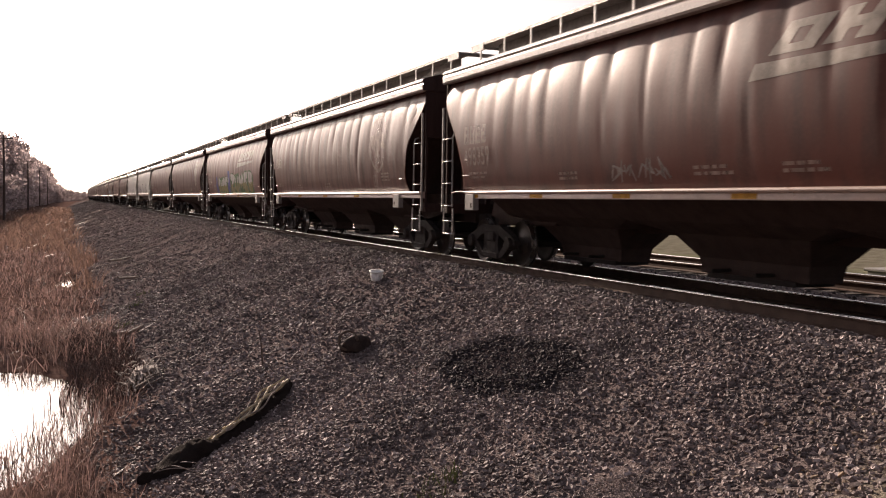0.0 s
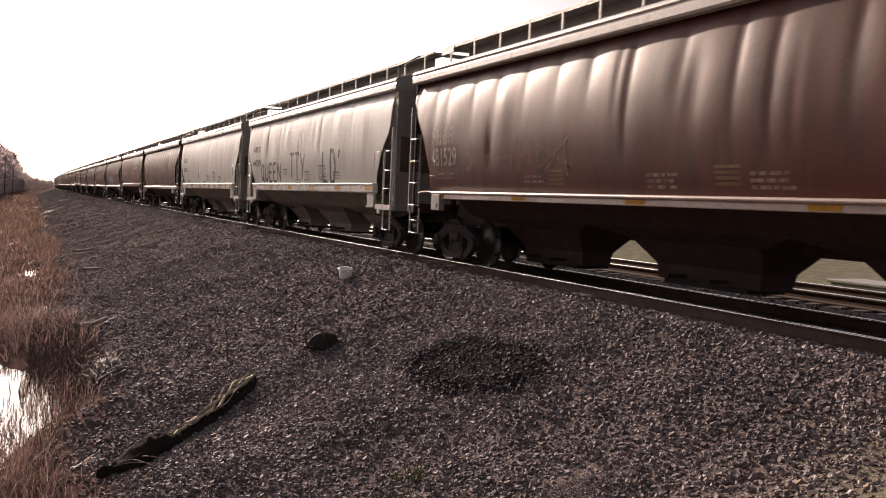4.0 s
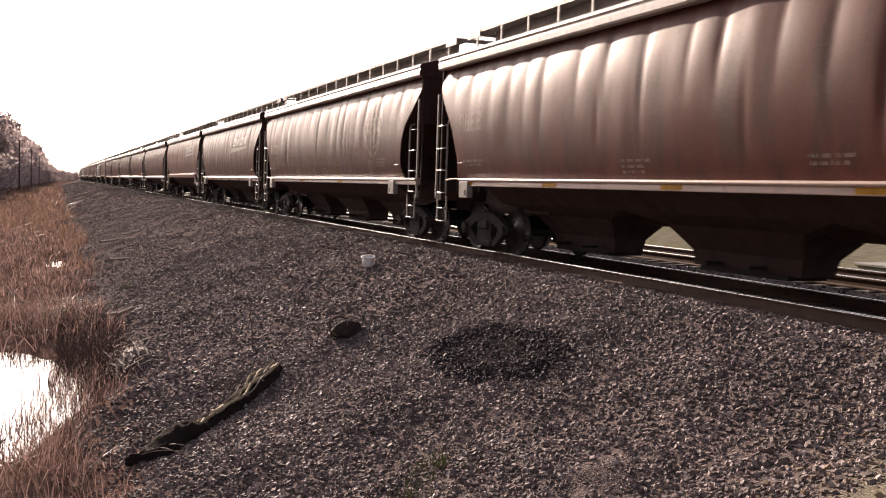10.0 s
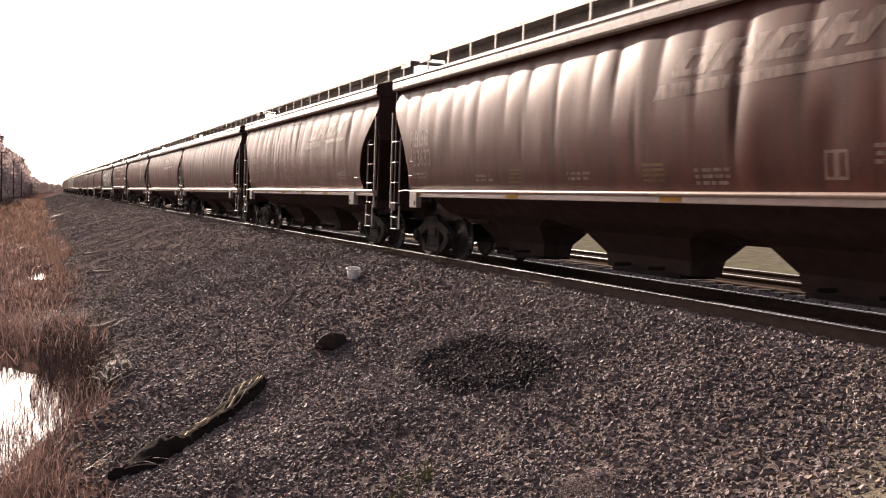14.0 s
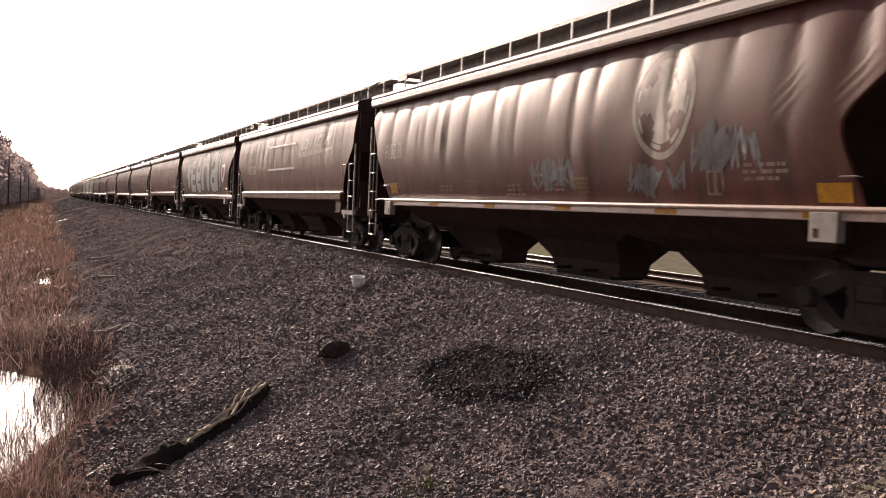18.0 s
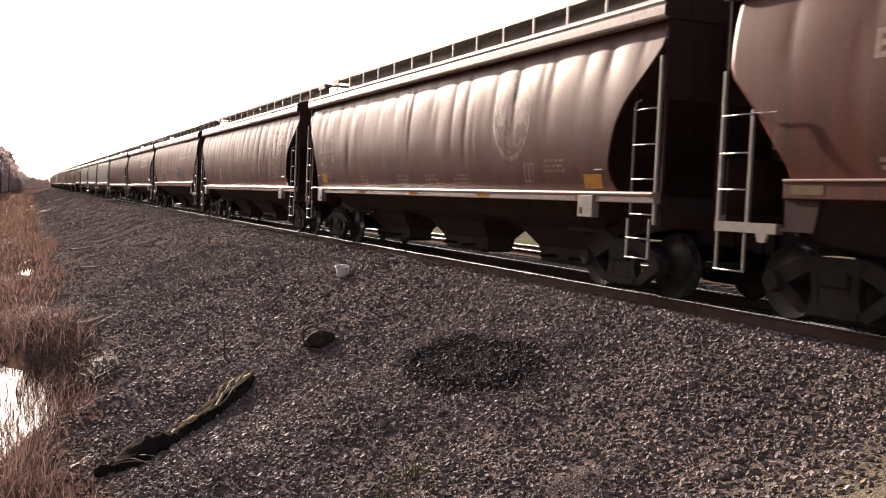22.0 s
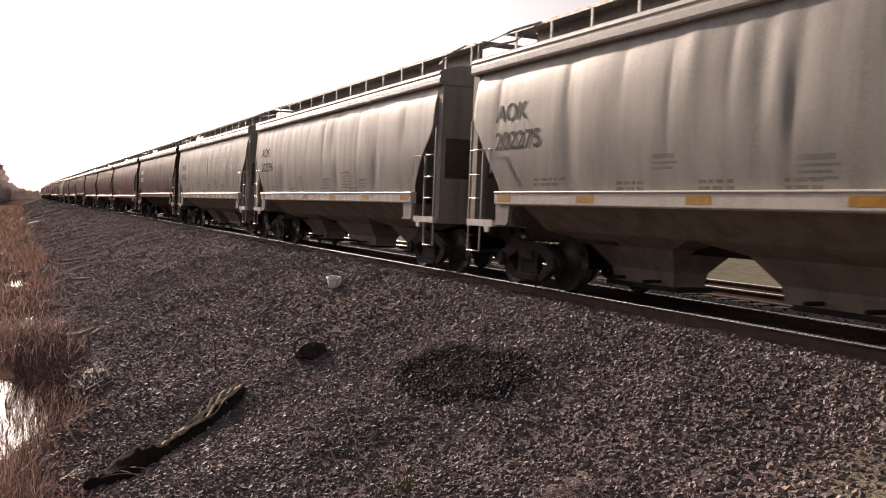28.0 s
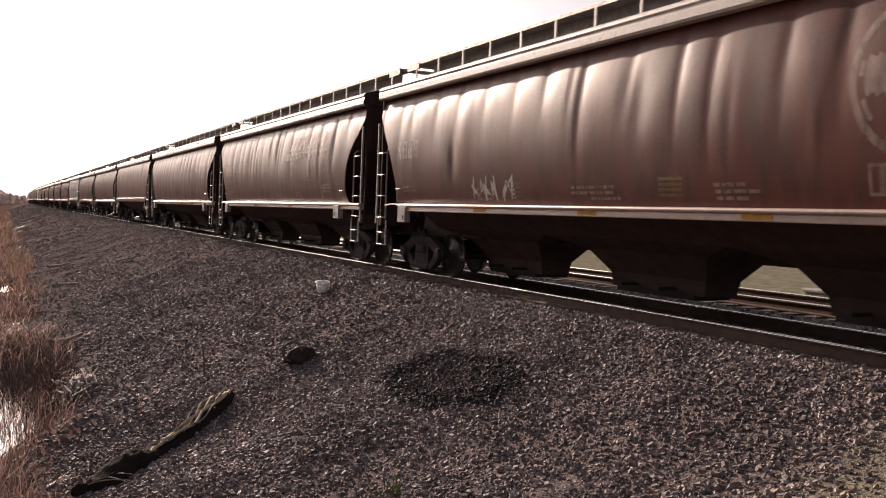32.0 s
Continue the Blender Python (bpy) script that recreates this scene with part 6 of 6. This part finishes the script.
def build_marsh():
    rng = np.random.default_rng(9)
    w = bmesh.new()
    vs = [w.verts.new(p) for p in ((-40, 4, -2.56), (1.6, 4, -2.56), (1.6, 64, -2.56), (-40, 60, -2.56))]
    w.faces.new(vs)
    tagged(part("water", w, water_material()), "still ditch water mirroring the white sky", "water", kind="structure")

    def field(x0, x1, y0, y1, dens):
        def place(n):
            x, y = rng.uniform(x0, x1, n), rng.uniform(y0, y1, n)
            lump = np.sin(x * 1.7 + 2 * np.sin(y * 0.6)) + np.sin(y * 1.1 + x * 0.5) + rng.normal(0, 0.9, n)
            toe = 1.0 + 0.5 * np.sin(y * 0.4) + 0.3 * np.sin(y * 1.3)
            ok = (lump > dens) & ~pond_at(x, y) & (x < toe + bend(y) + rng.normal(0, 0.2, n))
            return x[ok], y[ok]
        return place

    def reed_edge(n):
        a = rng.uniform(-1.9, 0.2, n)
        k = rng.normal(1.0, 0.05, n)
        return -5.6 + 5.9 * k * np.cos(a), 16.8 + 5.5 * k * np.sin(a)

    def standing(n):
        x, y = rng.uniform(-4.5, 0.4, n), rng.uniform(9.8, 14.2, n)
        ok = np.sin(x * 2.3 + 1.5 * np.sin(y * 1.1)) + rng.normal(0, 0.5, n) > 0.7 * np.clip(y - 11.6, 0, 3) - 0.5
        return x[ok], y[ok]
    for name, mat, label, sets in (
            ("reeds", "reed", "dead red-brown reeds and sedge in the marsh",
             [(2300, field(-5, 1.0, 9.0, 13.4, -0.3), 0.12, 0.40, 0.006), (1500, reed_edge, 0.15, 0.5, 0.005), (4200, standing, 0.18, 0.45, 0.005), (5200, field(-6, 1.5, 20.2, 25, -0.6), 0.3, 0.75, 0.008), (1300, field(0.2, 1.4, 13.5, 20, 0.2), 0.12, 0.4, 0.006), (11000, field(-12, 1.8, 24, 40, -0.6), 0.10, 0.45, 0.010), (13000, field(-22, 2.2, 40, 62, -1.2), 0.12, 0.45, 0.012)]),
            ("straw", "straw", "pale straw blades painting bright glints among the reeds",
             [(260, field(-3, 1.2, 19.8, 30, -0.5), 0.06, 0.22, 0.007), (420, field(-8, 1.6, 26, 48, -0.5), 0.08, 0.3, 0.010), (60, field(-1.5, 0.6, 9.5, 14, -0.2), 0.05, 0.2, 0.005)]),
            ("scrub", "scrub", "dark dead scrub at the edge of the water",
             [(2600, field(0.1, 1.4, 17.0, 23.5, -0.8), 0.2, 0.6, 0.006), (900, field(0.0, 1.2, 12.0, 17.0, 0.2), 0.1, 0.3, 0.005), (500, field(-5, 0.6, 21.2, 23, 0.4), 0.2, 0.5, 0.006)]),
            ("tall_grass", "ochre", "tall ochre grass along the ditch",
             [(9000, field(-25, 2.3, 60, 120, -2.0), 0.25, 0.7, 0.02), (1200, field(0.4, 2.0, 36, 58, -0.4), 0.4, 1.0, 0.014), (9000, field(-40, 2.3, 110, 260, -2.5), 0.4, 0.9, 0.05)])):
        vs, qs, k = [], [], 0
        for n, pl, h0, h1, wd in sets:
            v, q = blades(rng, n, pl, h0, h1, wd)
            vs.append(v), qs.append(q + k)
            k += len(v)
        tagged(new(name, raw_mesh(name, np.concatenate(vs), np.concatenate(qs), M[mat])), label, "grass", kind="stuff")

    def tufts(n):
        c = np.array([(3.3, 7.6), (3.1, 7.2), (2.1, 28), (1.5, 24.5), (3.6, 7.9), (2.4, 30.5)])
        i = rng.integers(0, len(c), n)
        return c[i, 0] + rng.normal(0, 0.12, n), c[i, 1] + rng.normal(0, 0.15, n)
    v, q = blades(rng, 260, tufts, 0.06, 0.22, 0.006)
    tagged(new("weeds", raw_mesh("weeds", v, q, M["green"])), "small green weeds in the gravel", "weed", kind="stuff")


def tree_things():
    rng = random.Random(17)
    protos = []
    for v in range(3):
        t = empty("tree", "tall leafless-brown tree of the far wood and its added unseen row", "tree", group="far wood")
        H = 13.0 + v
        bm = bmesh.new()
        tube(bm, [(0, 0, 0), (0.1, 0.05, H * 0.35), (0.0, -0.1, H * 0.65), (0.05, 0, H * 0.93)], 0.22, 7, 0.2)
        tips = []
        for i in range(16):
            z = H * rng.uniform(0.22, 0.85)
            a, r = rng.uniform(0, 6.28), (1.0 - z / H) * rng.uniform(3.4, 4.6) + 0.8
            p = (r * math.cos(a), r * math.sin(a), z + r * rng.uniform(0.3, 0.8))
            tube(bm, [(0, 0, z), (p[0] * 0.5, p[1] * 0.5, z + (p[2] - z) * 0.4), p], 0.07, 4, 0.3)
            tips.append(p)
        part("trunk", bm, M["bark"], t)
        n = 3600
        pts = []
        for i in range(n):
            b = rng.choice(tips)
            k = rng.uniform(0.25, 1.15)
            pts.append((b[0] * k + rng.gauss(0, 0.5), b[1] * k + rng.gauss(0, 0.5), b[2] * (0.85 + 0.15 * k) + rng.gauss(0, 0.6)))
        for i in range(900):    # undergrowth round the foot
            a, r = rng.uniform(0, 6.28), 3.4 * math.sqrt(rng.random())
            pts.append((r * math.cos(a), r * math.sin(a), abs(rng.gauss(0, 1.9))))
        n = len(pts)
        c = np.array(pts)
        r2 = np.random.default_rng(v)
        d1, d2 = r2.normal(0, 1, (n, 3)), r2.normal(0, 1, (n, 3))
        d1 /= np.linalg.norm(d1, axis=1)[:, None]
        d2 -= d1 * (d1 * d2).sum(1)[:, None]
        d2 /= np.linalg.norm(d2, axis=1)[:, None]
        s = r2.uniform(0.16, 0.42, n)[:, None]
        quad = np.stack([c - d1 * s, c - d2 * s * 0.6, c + d1 * s, c + d2 * s * 0.6], 1).reshape(-1, 3)
        me = raw_mesh("crown", quad, np.arange(4 * n).reshape(-1, 4), M["leaf"])
        put("crown", me, t, label="thin brown crown with gaps")
        protos.append(t)
    spots = [(-11.8 - rng.uniform(0, 2.5), y, 1.08 if y < 190 else 1.22) for y in np.arange(112, 345, 3.6)]
    spots += [(-16 - rng.uniform(0, 8), y) for y in np.arange(120, 330, 6.0)]
    spots += [(-30 - rng.uniform(0, 30), y) for y in np.arange(130, 330, 22.0)]
    spots += [(-11.6 - rng.uniform(0, 3), y, 1.28) for y in np.arange(347, 580, 4.5)]
    spots += [(-12 + 0.012 * (y - 580) + rng.uniform(-4, 1), y, 0.8) for y in np.arange(585, 760, 6.0)]
    low = [(-13 + 0.028 * (y - 420) + rng.uniform(-5, 1), y, 0.55) for y in np.arange(420, 1100, 6.0)]
    spots += [(40 + rng.uniform(0, 60), y, 0.8) for y in np.arange(150, 420, 30.0)]
    spots += [(52 + rng.uniform(0, 12), y, 0.9) for y in np.arange(20, 100, 14.0)]
    # unseen row added beside the camera to block low sky from the wagon walls
    spots += [(-17 - rng.uniform(0, 12), y) for y in np.arange(-30, 108, 7.0)]
    for i, s in enumerate(spots + low):
        y = along(s[0], s[1])
        x = s[0] + float(bend(y)) * (1.0 if i >= len(spots) else 0.8)
        k = (s[2] if len(s) > 2 else 1.0) * rng.uniform(0.8, 1.1)
        m = pose(x, y, ground_z(x, y) - 0.1, 0, 0, rng.uniform(0, 360))
        o = copy_thing(protos[i % 3], m)
        o.scale = (k, k, k)
    for t in protos:
        for o in (*t.children_recursive, t):
            bpy.data.objects.remove(o)


def utility_poles():
    for y in (125.0, 208.0, 290.0, 372.0):
        x = -6.6 + float(bend(y))
        z = ground_z(x, y)
        p = empty("utility_pole", "dark timber utility pole with a short cross-arm", "utility pole", group="poles along the line")
        p.location = (x, y, z)
        bm = bmesh.new()
        tube(bm, [(0, 0, -0.3), (0.05, 0, 6), (0.02, 0, 10.9)], 0.17, 9, 0.65)
        part("pole", bm, M["pole"], p)
        ca = bmesh.new()
        soft_box(ca, -0.2, 1.1, -0.06, 0.06, 10.4, 10.52, 0.01)
        arm = part("cross_arm", ca, M["pole"], p)
        for dx in (0.2, 0.95):
            ins = bmesh.new()
            lathe(ins, [(0.0, 10.52), (0.05, 10.53), (0.06, 10.6), (0.03, 10.68), (0.0, 10.7)], "z", 8)
            bmesh.ops.translate(ins, verts=ins.verts, vec=(dx, 0, 0))
            part("insulator", ins, M["plate"], arm)


# ---------------------------------------------------------------- litter on the bank
def bank_litter():
    x, y = 6.45, 19.59
    tub = empty("plastic_tub", "white plastic tub lying on the ballast shoulder", "tub")
    tub.scale = (0.82, 0.82, 0.82)
    tub.location, tub.rotation_euler = (x, y, ground_z(x, y) + 0.0), (0.12, -0.1, 0.3)
    bm = bmesh.new()
    lathe(bm, [(0.0, 0.01), (0.135, 0.01), (0.145, 0.03), (0.175, 0.27), (0.165, 0.27), (0.135, 0.04), (0.0, 0.035)], "z", 24)
    bmesh.ops.recalc_face_normals(bm, faces=bm.faces)
    part("tub_wall", bm, M["tub"], tub, smooth=True)
    rm = bmesh.new()
    lathe(rm, [(0.175, 0.25), (0.20, 0.255), (0.205, 0.275), (0.20, 0.29), (0.165, 0.285)], "z", 24)
    part("rim", rm, M["tub"], tub, "thick rolled rim", smooth=True)

    x, y = 4.52, 14.64
    rb = empty("rubber_scrap", "black torn rubber scrap with a curled loop, half buried in gravel", "scrap")
    rb.location = (x, y, ground_z(x, y))
    bm = bmesh.new()
    bmesh.ops.create_icosphere(bm, subdivisions=3, radius=0.24)
    for v in bm.verts:
        k = 1 + 0.35 * noise.noise(v.co * 6) + 0.15 * noise.noise(v.co * 15)
        v.co = Vector((v.co.x * 1.15, v.co.y * 0.8, max(-0.05, v.co.z * 0.95))) * k
    part("lump", bm, M["scrap"], rb, smooth=True)
    lp = bmesh.new()
    tube(lp, [(-0.22 + 0.15 * math.cos(a), -0.18 + 0.02 * a, 0.16 + 0.16 * math.sin(a)) for a in (i * 0.45 for i in range(14))], 0.022, 7)
    part("loop", lp, M["bark"], rb, "paler curled rim", smooth=True)

    # a long rumpled strip of black sheeting with frayed cords, down the slope
    sh = empty("sheeting_strip", "rumpled strip of black sheeting with frayed yellow cords", "sheeting")
    a, b = Vector((3.24, 14.22)), Vector((0.87, 12.12))
    d = (b - a).normalized()
    nrm = Vector((-d.y, d.x))
    L = (b - a).length

    def spine(u):
        c = a + d * L * u + nrm * (0.06 * math.sin(u * 6.5) + 0.03 * math.sin(u * 17))
        wd = (0.10 + 0.10 * min(1, u * 6)) * (1 + 0.2 * math.sin(u * 11))
        if u > 0.55:
            wd += 0.05
        return c, wd * min(1.0, (1.02 - u) * 5)
    bm = bmesh.new()
    rows = []
    n = 80
    for i in range(n + 1):
        u = i / n
        c, wd = spine(u)
        lift = 0.05 + 0.04 * noise.noise((u * 9, 0, 1)) + 0.16 * math.exp(-((u - 0.70) / 0.12) ** 2)
        row = []
        for j in range(13):
            s = j / 12 * 2 - 1
            p = c + nrm * wd * s
            fold = 0.07 * noise.noise((u * 14, s * 3.0, 5)) + 0.035 * noise.noise((u * 40, s * 6, 9))
            row.append(bm.verts.new((p.x, p.y, ground_z(p.x, p.y) + (lift + fold + 0.03) * (1 - abs(s) ** 3) + 0.012)))
        rows.append(row)
    for p, q in zip(rows, rows[1:]):
        for j in range(12):
            bm.faces.new((p[j], p[j + 1], q[j + 1], q[j]))
    part("sheet", bm, M["rubber"], sh, smooth=True)
    rng = random.Random(6)
    for k in range(7):
        cd = bmesh.new()
        s = -0.75 + k * 0.22
        u0, u1 = rng.uniform(0.02, 0.15), rng.uniform(0.42, 0.62)
        pts = []
        for i in range(18):
            u = u0 + (u1 - u0) * i / 17
            c, wd = spine(u)
            c = c + nrm * wd * (s * (1 - 0.6 * u) + 0.25 * math.sin(u * 23 + k * 1.3))
            pts.append((c.x, c.y, ground_z(c.x, c.y) + 0.15 + 0.02 * math.sin(u * 40 + k)))
        tube(cd, pts, 0.012 + 0.005 * (k % 3), 5)
        part("cord", cd, M["cord"] if k % 3 else M["twig"], sh, "frayed yellowed cord")
    for k, (u0, reach) in enumerate(((0.93, 0.55), (0.97, 0.8), (0.82, 0.4))):
        st = bmesh.new()
        c, wd = spine(u0)
        pts = [(c.x + reach * v * 0.9, c.y - 0.25 * v + 0.12 * math.sin(v * 4 + k), ground_z(c.x + reach * v * 0.9, c.y - 0.25 * v) + 0.04 + 0.10 * math.sin(v * 3)) for v in (i / 9 for i in range(10))]
        tube(st, pts, 0.009, 5, 0.6)
        part("cord", st, M["twig"], sh, "pale loose strand")

    # bleached twigs and a plank near the water
    tw = bmesh.new()
    for i in range(150):
        x, y = 1.30 + rng.gauss(0, 0.16), 17.9 + rng.gauss(0, 0.5)
        an, ln = rng.uniform(0.9, 2.0), rng.uniform(0.15, 0.7)
        z = ground_z(x, y) + rng.uniform(0.05, 0.24)
        tube(tw, [(x, y, z), (x + math.cos(an) * ln * 0.5, y + math.sin(an) * ln * 0.5, z + rng.uniform(-0.02, 0.08)), (x + math.cos(an) * ln, y + math.sin(an) * ln, z + rng.uniform(-0.05, 0.08))], rng.uniform(0.008, 0.022), 4, 0.6)
    sk = bmesh.new()
    bmesh.ops.create_icosphere(sk, subdivisions=3, radius=0.30)
    for v in sk.verts:
        k = 1 + 0.5 * noise.noise(v.co * 5) + 0.3 * noise.noise(v.co * 13)
        v.co = Vector((v.co.x * 0.75, v.co.y * 1.3, max(-0.1, v.co.z * 0.55))) * k + Vector((1.50, 18.3, ground_z(1.50, 18.3) + 0.06))
    tagged(part("crumpled_sack", sk, M["twig"]), "crumpled pale sack among twigs at the foot of the bank", "sack")
    tagged(part("twig_pile", tw, M["twig"]), "heap of bleached twigs at the foot of the bank", "twigs", kind="stuff")
    for (x0, y0), (x1, y1), r in (((1.10, 22.9), (1.85, 24.2), 0.06), ((1.9, 36.0), (2.7, 37.6), 0.05), ((2.0, 45.5), (3.1, 47.7), 0.06)):
        bm = bmesh.new()
        tube(bm, [(x0, y0, ground_z(x0, y0) + 0.36), ((x0 + x1) / 2, (y0 + y1) / 2, ground_z((x0 + x1) / 2, (y0 + y1) / 2) + 0.2), (x1, y1, ground_z(x1, y1) + 0.12)], r, 6, 0.7)
        tagged(part("branch", bm, M["twig"]), "bleached broken branch on the gravel slope", "branch")
    st = bmesh.new()
    x, y = 3.2, 15.96
    z = ground_z(x, y)
    tube(st, [(x, y, z - 0.05), (x - 0.02, y, z + 0.35), (x - 0.06, y + 0.02, z + 0.62)], 0.016, 5, 0.5)
    tagged(part("dry_stalk", st, M["bark"]), "single dry stalk standing in the gravel", "stalk")


def far_side_things():
    bx = empty("battery_box", "low grey concrete box beside the second track", "box")
    x, y = 19.5, 16.8
    z = ground_z(x, y)
    bm = bmesh.new()
    soft_box(bm, x - 0.6, x + 0.6, y - 0.9, y + 0.9, z - 0.1, z + 0.42, 0.03)
    part("body", bm, M["concrete"], bx)
    ld = bmesh.new()
    soft_box(ld, x - 0.66, x + 0.66, y - 0.96, y + 0.96, z + 0.42, z + 0.5, 0.02)
    part("lid", ld, M["concrete"], bx)
    for i in range(3):
        bm = bmesh.new()
        px, py = 19.3, 14.8 - i * 0.3
        tube(bm, [(px, py, ground_z(px, py) - 0.1), (px, py, ground_z(px, py) + 0.55)], 0.04, 8)
        tagged(part("marker_post", bm, M["pole"]), "short dark marker post in the grass", "post", group="posts beside the second track")


def motions():
    rows_t = [float(t) for t in range(0, 33)]
    for wg, mid in TRAIN:
        rows = []
        for t in rows_t:
            y = mid - run(t)
            rows.append((t, pose(XC + float(bend(y)), y, 0, 0, 0, -math.degrees(math.atan(max(0.0, y - 158.8) / 14445.0)))))
        walk(wg, rows)
    lead = {}
    for wg, mid in TRAIN:
        for o in wg.children_recursive:
            if o.name.startswith("wheelset"):
                a = o["axle"]
                o.rotation_mode = "QUATERNION"
                if a not in lead:
                    turn = [(i / 30.0, pose(0, a * 0.89, WR, math.degrees(run(i / 30.0) / WR))) for i in range(0, 961)]
                    walk(o, turn)
                    lead[a] = o
                else:
                    o.animation_data_create()
                    o.animation_data.action = lead[a].animation_data.action
                    o.animation_data.action_slot = lead[a].animation_data.action_slot


build_ground()
build_tracks()
KINDS, ORDER, MADE = build_train()
paint_train(KINDS, ORDER, MADE)
bank_litter()
far_side_things()
utility_poles()
tree_things()
build_marsh()
build_stones()
motions()
